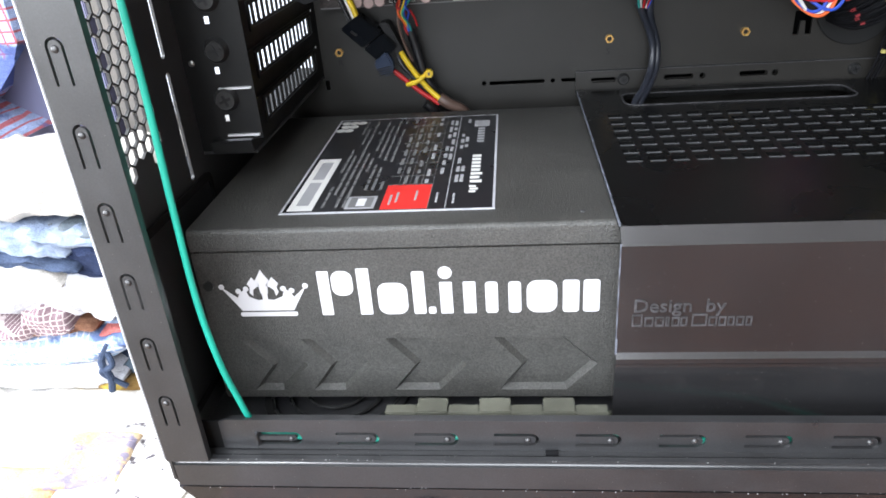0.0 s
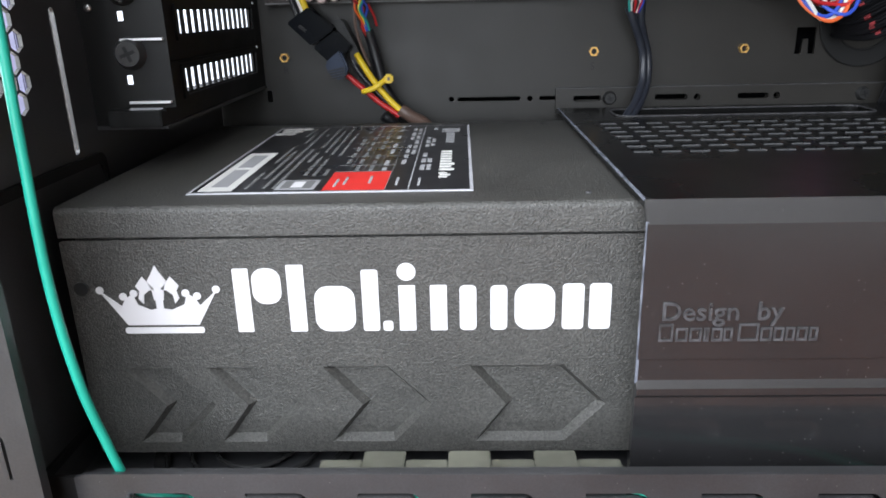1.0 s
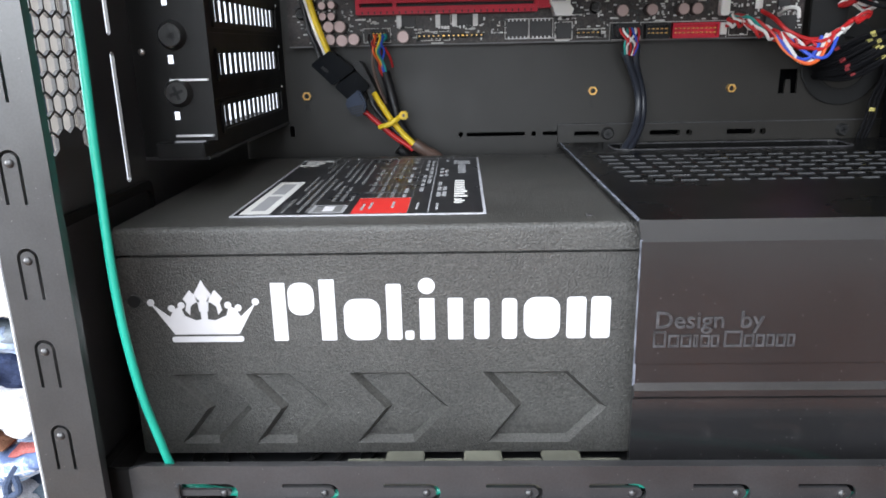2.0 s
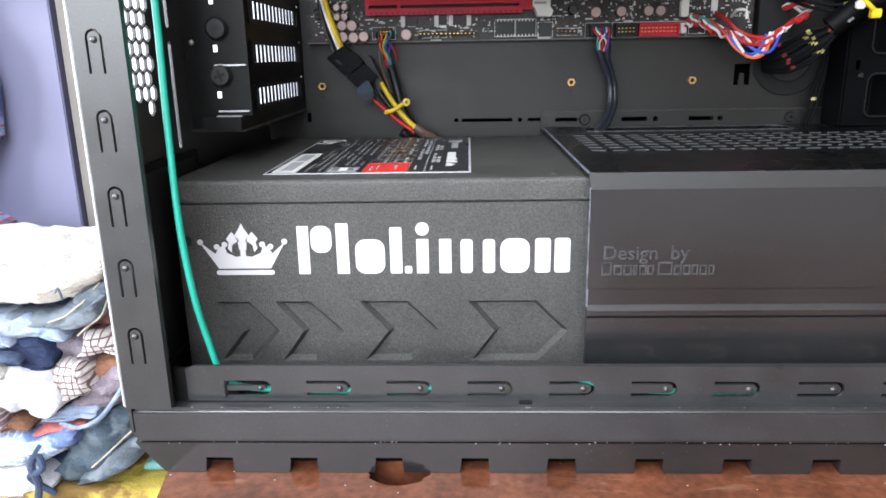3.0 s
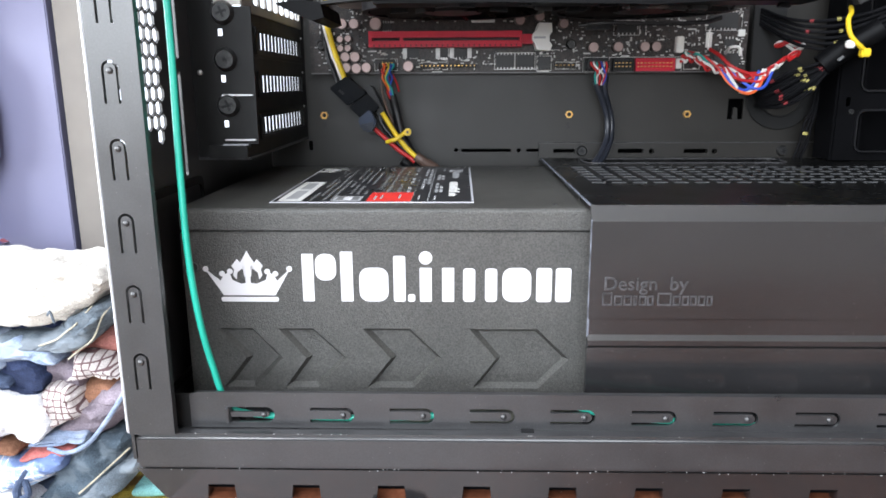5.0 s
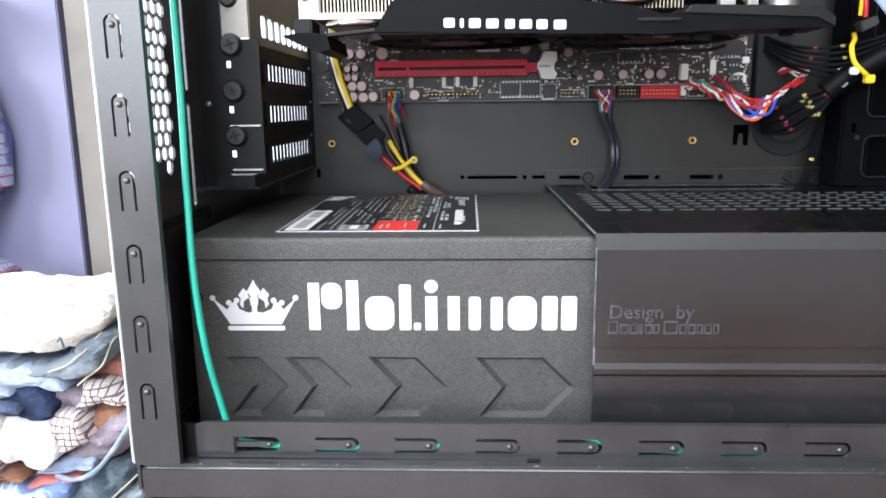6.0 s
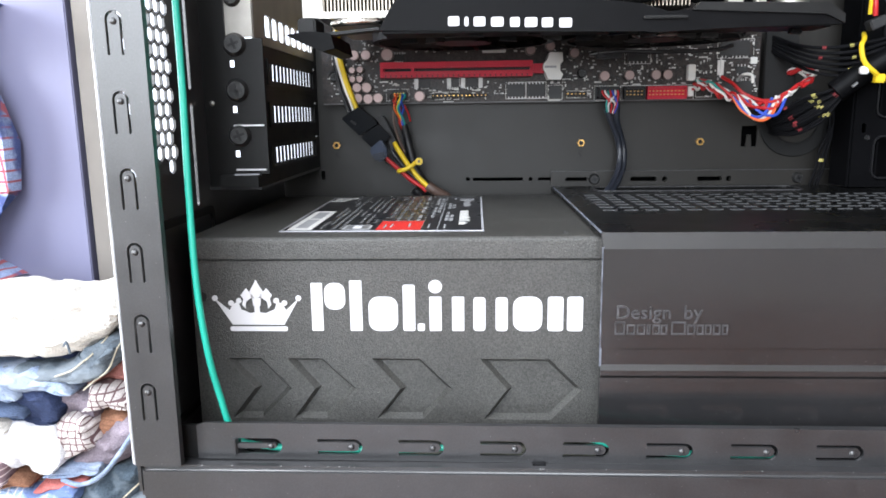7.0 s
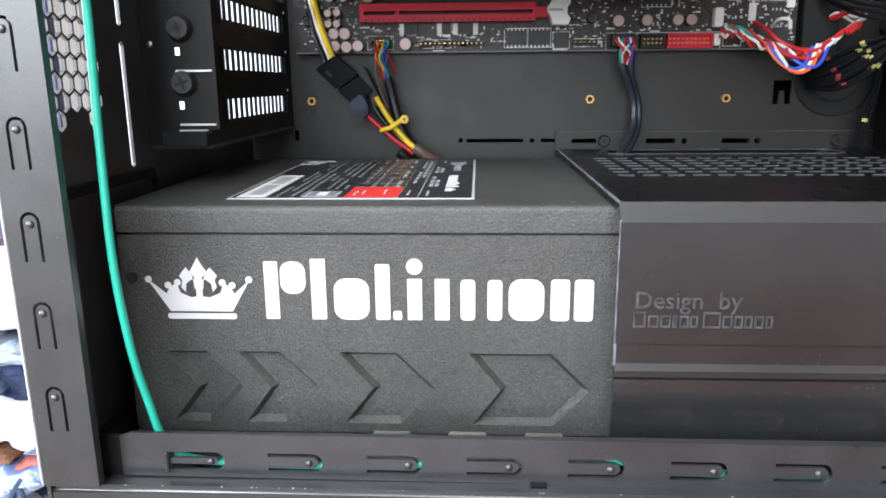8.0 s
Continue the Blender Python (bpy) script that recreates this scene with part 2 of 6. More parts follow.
def table_material():
    m = material("worn_red_brown_varnish", (0.130, 0.045, 0.023), rough=0.20, vary=0.35, vary_scale=30, grain=0.25, grain_scale=300, bump=0.18, bump_scale=180, bump_dist=0.0008, dust=1.0, dust_scale=290)
    n, l = m.node_tree.nodes, m.node_tree.links
    b = n["Principled BSDF"]
    src = b.inputs["Base Color"].links[0].from_socket
    tc = n.new("ShaderNodeTexCoord")
    mp = n.new("ShaderNodeMapping")
    mp.inputs["Scale"].default_value = (28, 110, 60)
    l.new(tc.outputs["Object"], mp.inputs["Vector"])
    v = n.new("ShaderNodeTexNoise")
    v.inputs["Scale"].default_value, v.inputs["Detail"].default_value, v.inputs["Distortion"].default_value = 1.0, 6, 1.2
    l.new(mp.outputs["Vector"], v.inputs["Vector"])
    r = n.new("ShaderNodeMapRange")
    r.inputs["From Min"].default_value, r.inputs["From Max"].default_value = 0.60, 0.70
    r.inputs["To Max"].default_value = 0.28
    l.new(v.outputs["Fac"], r.inputs["Value"])
    mix = n.new("ShaderNodeMix")
    mix.data_type = "RGBA"
    l.new(r.outputs["Result"], mix.inputs["Factor"])
    l.new(src, mix.inputs["A"])
    mix.inputs["B"].default_value = (0.42, 0.24, 0.16, 1)
    l.new(mix.outputs["Result"], b.inputs["Base Color"])
    return m


M_TABLE = table_material()
M_TABLE_CORE = material("dark_chipped_wood", (0.035, 0.016, 0.010), rough=0.8, vary=0.4, vary_scale=200)
C_CREAM = cloth("cream_cotton", (0.50, 0.47, 0.43), blotch=(0.58, 0.56, 0.52), blotch_scale=20)
C_WHITE = cloth("white_cotton", (0.56, 0.56, 0.60), blotch=(0.62, 0.62, 0.64), blotch_scale=18)
C_JEAN = cloth("washed_grey_denim", (0.10, 0.12, 0.145))
C_JEANBLUE = cloth("blue_denim", (0.055, 0.075, 0.125))
C_TEAL = cloth("pale_teal_cotton", (0.25, 0.55, 0.55))
C_JEANLIGHT = cloth("light_blue_denim", (0.20, 0.25, 0.35), blotch=(0.30, 0.35, 0.44), blotch_scale=30)
C_NAVY = cloth("navy_denim", (0.025, 0.035, 0.075))
C_SEAM = cloth("pale_seam_thread", (0.36, 0.33, 0.26))
C_RUST = cloth("rust_pink_cotton", (0.36, 0.15, 0.13))
C_CHECK = cloth("pale_checked_cotton", (0.52, 0.48, 0.47), line=(0.14, 0.085, 0.09), scale=30)
C_CHECKMAUVE = cloth("mauve_checked_cotton", (0.22, 0.15, 0.17), line=(0.55, 0.47, 0.46), scale=34)
C_BROWN = cloth("brown_cotton", (0.24, 0.12, 0.075))
C_MAUVE = cloth("mauve_grey_cotton", (0.20, 0.17, 0.20))
C_PLAID = cloth("blue_red_plaid", (0.34, 0.42, 0.62), line=(0.40, 0.12, 0.14), scale=17, blotch=(0.09, 0.12, 0.28), blotch_scale=12)
C_PRINT = cloth("yellow_floral_print", (0.52, 0.40, 0.08), blotch=(0.20, 0.12, 0.04), blotch_scale=16)
C_SHEET = cloth("white_printed_sheet", (0.80, 0.78, 0.74), blotch=(0.60, 0.56, 0.50), blotch_scale=9)
C_JEANGREY = cloth("washed_grey_blue_denim", (0.10, 0.122, 0.145), blotch=(0.16, 0.185, 0.21), blotch_scale=22)
C_JEANDARK = cloth("dark_grey_blue_denim", (0.060, 0.082, 0.105), blotch=(0.10, 0.125, 0.15), blotch_scale=30)
C_REDCLOTH = cloth("red_cotton", (0.42, 0.13, 0.12))
C_PLAIDSOFT = cloth("faded_blue_plaid", (0.30, 0.40, 0.60), line=(0.70, 0.70, 0.74), scale=24, blotch=(0.12, 0.17, 0.32), blotch_scale=20)
C_SPECK = cloth("white_cotton_with_dark_specks", (0.80, 0.78, 0.76), blotch=(0.10, 0.09, 0.10), blotch_scale=50, blotch_from=0.58)
C_BLUEPRINT = cloth("sand_and_violet_print", (0.50, 0.38, 0.24), blotch=(0.28, 0.25, 0.34), blotch_scale=60)
C_PEACH = cloth("peach_cotton", (0.62, 0.40, 0.22))

# ---- mesh helpers ----
from mathutils import geometry


def finish(name, bm, mat, parent=None, label="", smooth=False):
    bmesh.ops.recalc_face_normals(bm, faces=bm.faces)
    me = bpy.data.meshes.new(name)
    bm.to_mesh(me)
    bm.free()
    if smooth:
        for f in me.polygons:
            f.use_smooth = True
        me.set_sharp_from_angle(angle=radians(40))
    me.materials.append(mat)
    ob = new(name, me)
    if parent is not None:
        ob.parent = parent
        if parent.type == "EMPTY":
            ob.matrix_parent_inverse = Matrix.Translation(-parent.location)
    if label:
        ob["label"] = label
    return ob


def part(name, bm, mat, parent, label="", smooth=False):
    return finish(name, bm, mat, parent, label, smooth)


def thing(name, at=(0, 0, 0), label="", category="", group="", kind=""):
    ob = new(name)
    ob.empty_display_size = 0.02
    ob.location = at
    return tagged(ob, label, category, group, kind)


def box(x0, x1, y0, y1, z0, z1, bevel=0.0, bm=None, segs=2):
    bm = bm or bmesh.new()
    r = bmesh.ops.create_cube(bm, size=1.0)
    vs = r["verts"]
    for v in vs:
        v.co = Vector(((x0 + x1) / 2 + v.co.x * (x1 - x0), (y0 + y1) / 2 + v.co.y * (y1 - y0), (z0 + z1) / 2 + v.co.z * (z1 - z0)))
    if bevel:
        es = {e for v in vs for e in v.link_edges}
        bmesh.ops.bevel(bm, geom=list(es), offset=bevel, segments=segs, affect="EDGES", clamp_overlap=True)
    return bm


def cyl(p, axis, r, h, seg=20, r2=None, bm=None, bevel=0.0):
    """A cylinder that starts at p and runs h along axis."""
    bm = bm or bmesh.new()
    q = Vector(axis).normalized().to_track_quat("Z", "Y").to_matrix().to_4x4()
    m = Matrix.Translation(Vector(p) + Vector(axis).normalized() * h / 2) @ q
    res = bmesh.ops.create_cone(bm, cap_ends=True, segments=seg, radius1=r, radius2=r if r2 is None else r2, depth=h, matrix=m)
    if bevel:
        es = [e for e in {e for v in res["verts"] for e in v.link_edges} if any(len(f.verts) > 4 for f in e.link_faces)]
        bmesh.ops.bevel(bm, geom=es, offset=bevel, segments=2, affect="EDGES")
    return bm


def ball(p, r, squash=1.0, axis=1, bm=None):
    bm = bm or bmesh.new()
    sc = [1, 1, 1]
    sc[axis] = squash
    bmesh.ops.create_uvsphere(bm, u_segments=14, v_segments=8, radius=r, matrix=Matrix.Translation(p) @ Matrix.Diagonal((*sc, 1)))
    return bm


def to3(plane, u, v, d):
    """A point (u, v) of a plane at depth d: 'y' holds x and z, 'x' holds y and z, 'z' holds x and y."""
    return (u, d, v) if plane == "y" else (d, u, v) if plane == "x" else (u, v, d)


def plate(outer, holes, plane, d0, d1, bm=None):
    """A flat sheet from d0 to d1 with holes cut through it."""
    bm = bm or bmesh.new()
    loops = [list(outer)] + [list(h) for h in holes]
    tris = geometry.tessellate_polygon([[Vector((u, v, 0)) for u, v in lp] for lp in loops])
    flat = [p for lp in loops for p in lp]
    a = [bm.verts.new(to3(plane, u, v, d0)) for u, v in flat]
    b = [bm.verts.new(to3(plane, u, v, d1)) for u, v in flat]
    for i, j, k in tris:
        try:
            bm.faces.new((a[i], a[j], a[k]))
            bm.faces.new((b[k], b[j], b[i]))
        except ValueError:
            pass
    s = 0
    for lp in loops:
        n = len(lp)
        for i in range(n):
            j = (i + 1) % n
            bm.faces.new((a[s + i], a[s + j], b[s + j], b[s + i]))
        s += n
    return bm


def rect(u0, u1, v0, v1):
    return [(u0, v0), (u1, v0), (u1, v1), (u0, v1)]


def rrect(u0, u1, v0, v1, r, n=4):
    pts = []
    for cu, cv, a0 in ((u1 - r, v0 + r, -90), (u1 - r, v1 - r, 0), (u0 + r, v1 - r, 90), (u0 + r, v0 + r, 180)):
        for i in range(n + 1):
            a = radians(a0 + 90 * i / n)
            pts.append((cu + r * math.cos(a), cv + r * math.sin(a)))
    return pts


def disc(u, v, r, n=16):
    return [(u + r * math.cos(2 * math.pi * i / n), v + r * math.sin(2 * math.pi * i / n)) for i in range(n)]


def u_slot(cu, cv, w, length, gap, turn):
    """The outline of a U-shaped cut round a tongue; its round end lies at (cu, cv) and it opens along -u, turned by turn degrees."""
    pts, ro, ri = [], w / 2, w / 2 - gap
    pts.append((-length, -ro))
    pts += [(ro * math.cos(radians(a)), ro * math.sin(radians(a))) for a in range(-90, 91, 18)]
    pts.append((-length, ro))
    pts.append((-length, ri))
    pts += [(ri * math.cos(radians(a)), ri * math.sin(radians(a))) for a in range(90, -91, -18)]
    pts.append((-length, -ri))
    c, s = math.cos(radians(turn)), math.sin(radians(turn))
    return [(cu + c * u - s * v, cv + s * u + c * v) for u, v in pts]


def spline(pts, steps=8):
    P = [Vector(p) for p in pts]
    P = [P[0] * 2 - P[1]] + P + [P[-1] * 2 - P[-2]]
    out = []
    for i in range(1, len(P) - 2):
        for k in range(steps):
            t = k / steps
            a, b, c, d = P[i - 1:i + 3]
            out.append(0.5 * (2 * b + (c - a) * t + (2 * a - 5 * b + 4 * c - d) * t * t + (3 * b - a - 3 * c + d) * t ** 3))
    out.append(P[-2])
    return out


def tube(pts, r, seg=10, steps=8, bm=None):
    """A round wire through the points."""
    bm = bm or bmesh.new()
    line = spline(pts, steps)
    rings, up = [], Vector((0.13, 0.29, 0.95))
    for i, p in enumerate(line):
        d = (line[min(i + 1, len(line) - 1)] - line[max(i - 1, 0)]).normalized()
        side = d.cross(up)
        side = side.normalized() if side.length > 1e-6 else d.orthogonal().normalized()
        up = side.cross(d).normalized()
        rings.append([bm.verts.new(p + r * (math.cos(2 * math.pi * k / seg) * side + math.sin(2 * math.pi * k / seg) * up)) for k in range(seg)])
    for a, b in zip(rings, rings[1:]):
        for k in range(seg):
            bm.faces.new((a[k], a[(k + 1) % seg], b[(k + 1) % seg], b[k]))
    bm.faces.new(rings[0][::-1])
    bm.faces.new(rings[-1])
    return bm


def inset_loop(lp, d):
    """A closed outline, moved inwards by d."""
    n = len(lp)
    area = sum(lp[i][0] * lp[(i + 1) % n][1] - lp[(i + 1) % n][0] * lp[i][1] for i in range(n))
    s = 1 if area > 0 else -1
    out = []
    for i in range(n):
        p0, p1, p2 = Vector(lp[i - 1]), Vector(lp[i]), Vector(lp[(i + 1) % n])
        e1, e2 = (p1 - p0).normalized(), (p2 - p1).normalized()
        n1, n2 = Vector((-e1.y, e1.x)) * s, Vector((-e2.y, e2.x)) * s
        m = n1 + n2
        out.append(tuple(p1 + m * (d / max(0.35, m.dot(n1)))))
    return out


def slab(corners, y0, y1, bevel):
    bm = bmesh.new()
    a = [bm.verts.new((u, y0, v)) for u, v in corners]
    b = [bm.verts.new((u, y1, v)) for u, v in corners]
    n = len(corners)
    bm.faces.new(a)
    bm.faces.new(b[::-1])
    for i in range(n):
        bm.faces.new((a[i], b[i], b[(i + 1) % n], a[(i + 1) % n]))
    bmesh.ops.bevel(bm, geom=bm.edges[:], offset=bevel, segments=2, affect="EDGES")
    return bm


def phillips(name, p, axis, r, parent, mat=None):
    """A pan-head screw with a cross recess, its seat at p and its head along axis."""
    mat = mat or M_SCREW
    head = part(name, cyl(p, axis, r, r * 0.7, 20, r * 0.72), mat, parent, smooth=True)
    a = Vector(axis).normalized()
    q = a.to_track_quat("Z", "Y").to_matrix().to_4x4()
    bm = bmesh.new()
    for turn in (20, 110):
        m = Matrix.Translation(Vector(p) + a * r * 0.68) @ q @ pose(0, 0, 0, 0, 0, turn) @ Matrix.Diagonal((r * 0.95, r * 0.22, r * 0.1, 1))
        bmesh.ops.create_cube(bm, size=1.0, matrix=m)
    part("cross_recess", bm, M_DARK, head)
    return head

# ---- room ----
FLOOR_Z, CEIL_Z = -0.68, 2.60
X0, X1, Y0, Y1 = -2.40, 1.90, -1.00, 1.36
tagged(finish("floor", box(X0 - 0.1, X1 + 0.1, Y0 - 0.1, Y1 + 0.1, FLOOR_Z - 0.1, FLOOR_Z), M_FLOOR), "brown floor of the room", "floor", kind="structure")
tagged(finish("ceiling", box(X0 - 0.1, X1 + 0.1, Y0 - 0.1, Y1 + 0.1, CEIL_Z, CEIL_Z + 0.1), M_CEIL), "plain white ceiling", "ceiling", kind="structure")
tagged(finish("wall_north", plate(rect(X0 - 0.1, X1 + 0.1, FLOOR_Z, CEIL_Z), [rect(-0.760, -0.050, -0.10, 0.90)], "y", Y1, Y1 + 0.1), M_WALL), "white plaster wall with a window opening", "wall", kind="structure")
tagged(finish("wall_east", box(X1, X1 + 0.1, Y0, Y1, FLOOR_Z, CEIL_Z), M_WALLDIM), "unseen plain brown-grey wall, toned to limit bounced light", "wall", kind="structure")
tagged(finish("wall_west", plate(rect(Y0, Y1, FLOOR_Z, CEIL_Z), [rect(-0.70, 1.30, 0.10, 1.40)], "x", X0 - 0.1, X0), M_WALL),
       "white plaster wall with a window opening", "wall", kind="structure")
tagged(finish("wall_south", plate(rect(X0 - 0.1, X1 + 0.1, FLOOR_Z, CEIL_Z), [rect(-1.32, 0.24, 0.20, 2.54)], "y", Y0 - 0.1, Y0), M_WALLSOUTH),
       "unseen beige wall with a window opening, toned for reflections", "wall", kind="structure")

def glow(name, colour, strength):
    m = bpy.data.materials.new(name)
    m.use_nodes = True
    b = m.node_tree.nodes["Principled BSDF"]
    b.inputs["Base Color"].default_value = (*colour, 1)
    b.inputs["Emission Color"].default_value, b.inputs["Emission Strength"].default_value = (*colour, 1), strength
    return m


tagged(finish("backdrop", box(-1.9, 0.9, 2.30, 2.31, -0.9, 1.9), glow("bright_outdoor_haze", (0.86, 0.90, 1.0), 1.6)), "bright hazy daylight outside the window", "backdrop", kind="structure")

# ---- table ----
TZ = 0.0678
tbl = thing("table", (0.35, 0.2, FLOOR_Z), "worn red-brown varnished wooden table with chipped top", "table")
edge = [(-0.1192, 0.179), (-0.0640, -0.145), (0.95, 0.03), (0.84, 0.68), (-0.2020, 0.665)]
bite = [(-0.0290 + 0.0122 * math.cos(radians(a)) + 0.0008 * math.sin(a), 0.1815 - 0.0098 * math.sin(radians(a))) for a in range(0, 181, 15)] + [(-0.0412, 0.188), (-0.0168, 0.188)]
part("tabletop", plate(edge, [bite], "z", TZ - 0.022, TZ), M_TABLE, tbl)
part("top_underlay", plate(inset_loop(edge, 0.004), [], "z", TZ - 0.030, TZ - 0.0225), M_TABLE_CORE, tbl, "dark chipboard under the varnish")
for lx, ly in ((-0.03, -0.07), (0.86, 0.07), (0.78, 0.61), (-0.13, 0.60)):
    part("leg", box(lx - 0.022, lx + 0.022, ly - 0.022, ly + 0.022, FLOOR_Z, TZ - 0.031, 0.003), M_TABLE, tbl)

# ---- computer case ----
case = thing("computer_case", (0.11, 0.29, TZ), "black steel tower case with its side panel off", "computer case")
CX0, CX1, CTOP = -0.1306, 0.345, 0.53     # rear face, front face, roof
FY = 0.1785                                # open side
# foot trim with its square notches
trim = [(CX0, 0.0806), (-0.1200, TZ + 0.0002)]
x = -0.1040
while x + 0.011 < CX1 - 0.01:
    trim += [(x, TZ + 0.0002), (x + 0.0006, 0.0742), (x + 0.0108, 0.0742), (x + 0.0114, TZ + 0.0002)]
    x += 0.0329
trim += [(CX1 - 0.01, TZ + 0.0002), (CX1, 0.0806)]
part("foot_trim", plate(trim, [], "y", FY + 0.0016, FY + 0.0080), M_PLASTIC, case, "black plastic foot trim with square notches")
part("inner_skirt", box(CX0 + 0.012, CX1 - 0.012, FY + 0.0084, FY + 0.0100, TZ + 0.0010, 0.0811), M_SHADESTEEL, case)
part("base_side", box(CX0, CX1, FY, FY + 0.006, 0.0812, 0.0955, 0.0018, segs=5), M_STEEL, case, smooth=True)
part("supply_frame", plate(rrect(0.1925, 0.2700, 0.0960, 0.1830, 0.004), [rrect(0.1960, 0.2685, 0.0990, 0.1795, 0.004)], "x", -0.1299, -0.1286), M_SLOTS, case)
part("ledge", box(CX0 + 0.001, CX1, FY + 0.005, 0.1885, 0.0925, 0.0945, 0.0006), M_STEEL, case)
part("floor_pan", box(CX0 - 0.0004, CX1 - 0.002, 0.1886, 0.4014, 0.0824, 0.0849), M_STEEL, case)
for fx in (-0.09, 0.30):
    part("foot", box(fx - 0.02, fx + 0.02, 0.215, 0.39, TZ + 0.0002, 0.0828, 0.002), M_RUBBER, case)
part("far_trim", box(CX0 + 0.01, CX1 - 0.01, 0.402, 0.408, TZ + 0.0002, 0.095), M_PLASTIC, case)

# lower rail with sprung tongues
RY, RZ = 0.1868, 0.1003
cuts = [u_slot(-0.0809 + 0.0309 * i, RZ - 0.00010 * i, 0.0062, 0.0140, 0.0013 if i else 0.0021, 0) for i in range(13)]
rail = part("lower_rail", plate([(-0.1105, 0.0950), (CX1 - 0.012, 0.0935), (CX1 - 0.012, 0.1080), (-0.1070, 0.1096), (-0.1105, 0.1085)], cuts, "y", RY, RY + 0.0012), M_STEEL, case, "black steel rail with sprung tongues")
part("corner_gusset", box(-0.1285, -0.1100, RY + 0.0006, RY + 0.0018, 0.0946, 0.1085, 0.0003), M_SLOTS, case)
part("rail_fold", box(-0.1070, CX1 - 0.012, RY + 0.0012, RY + 0.0052, 0.1070, 0.1080, 0.0003), M_STEEL, case)
for i in range(13):
    part("dimple", ball((-0.0820 + 0.0309 * i, RY - 0.0001, RZ - 0.00010 * i), 0.0012, 0.75), M_STEEL, rail, smooth=True)
part("bent_stop", box(-0.0966, -0.0952, RY - 0.0016, RY + 0.0006, RZ - 0.0032, RZ + 0.0032, 0.0003), M_STEEL, rail)
# dark block drawn for a notch gap at the rail's foot
part("rail_gap", box(0.0172, 0.0222, RY - 0.0030, RY - 0.0003, 0.0946, 0.0954, 0.0002), M_DARK, rail)

# upright column beside the opening
col_z = [0.1252 + 0.0261 * i for i in range(15)]
cuts = [u_slot(-0.1236, z + 0.0006, 0.0058, 0.0115, 0.0009, 90) for z in col_z if z < CTOP - 0.02]
col = part("column", plate(rect(CX0 - 0.0004, -0.1137, 0.0960, CTOP), cuts, "y", FY - 0.0004, FY + 0.0010), M_STEEL, case, "black steel column with arched tongues")
for z in col_z:
    if z < CTOP - 0.02:
        part("dimple", ball((-0.1236, FY - 0.0004, z), 0.0012, 0.75), M_STEEL, col, smooth=True)
# pale strip: the window's highlight on this edge, put into the colour
part("edge_highlight", box(CX0 - 0.0018, CX0 - 0.0004, FY - 0.0002, FY + 0.0022, 0.0960, CTOP, 0.0006), M_PALEMETAL, col, "window highlight drawn along the column edge")
part("column_return", box(-0.1147, -0.1137, FY + 0.0010, FY + 0.0028, 0.0960, CTOP), M_STEEL, col)
part("column_inner", box(-0.1290, -0.1280, FY + 0.0010, FY + 0.0060, 0.0960, CTOP), M_STEEL, col)

# rear panel: honeycomb vent, light slits
RX = -0.1300
pitch, rad = 0.0067, 0.0034
hexes = []
row, z = 0, 0.2040
while z < 0.47:
    for k in range(7):
        y = 0.1900 + pitch * (k + (0.5 if row % 2 else 0))
        if y < 0.2345 and not (row == 0 and k in (0, 4, 5)):
            hexes.append([(y + rad * math.cos(radians(90 + 60 * i)), z + rad * math.sin(radians(90 + 60 * i))) for i in range(6)])
    z += pitch * 0.866
    row += 1
slits = [rrect(0.2530, 0.2560, z0, z0 + 0.0460, 0.0014) for z0 in (0.1845, 0.2360, 0.2875, 0.339, 0.39)]
part("rear_panel", plate(rect(FY + 0.001, 0.2720, 0.0850, CTOP), hexes + slits, "x", RX - 0.0012, RX), M_STEEL, case, "black steel rear panel with honeycomb vent")
part("rear_panel_low", box(RX - 0.0012, RX, 0.2720, 0.4010, 0.0850, 0.1900), M_STEEL, case)
part("rear_shelf", box(RX - 0.0012, -0.1050, 0.2700, 0.4010, 0.1900, 0.1912), M_STEEL, case)
PX = -0.1062                              # slot plane
vents, ZS = [], [0.2003 + 0.0204 * i for i in range(7)]
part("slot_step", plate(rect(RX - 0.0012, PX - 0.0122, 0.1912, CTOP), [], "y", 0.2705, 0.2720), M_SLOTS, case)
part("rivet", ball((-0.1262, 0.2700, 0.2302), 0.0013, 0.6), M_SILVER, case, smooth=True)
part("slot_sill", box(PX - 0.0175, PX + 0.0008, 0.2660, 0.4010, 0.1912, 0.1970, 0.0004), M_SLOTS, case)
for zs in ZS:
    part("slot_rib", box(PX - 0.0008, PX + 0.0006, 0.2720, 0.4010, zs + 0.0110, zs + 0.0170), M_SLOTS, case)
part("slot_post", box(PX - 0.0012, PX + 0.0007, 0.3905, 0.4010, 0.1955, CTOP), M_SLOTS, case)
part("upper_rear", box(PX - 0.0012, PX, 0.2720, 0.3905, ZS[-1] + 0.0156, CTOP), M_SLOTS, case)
# tray behind the board
grom = disc(0.1968, 0.2170, 0.0190, 28)
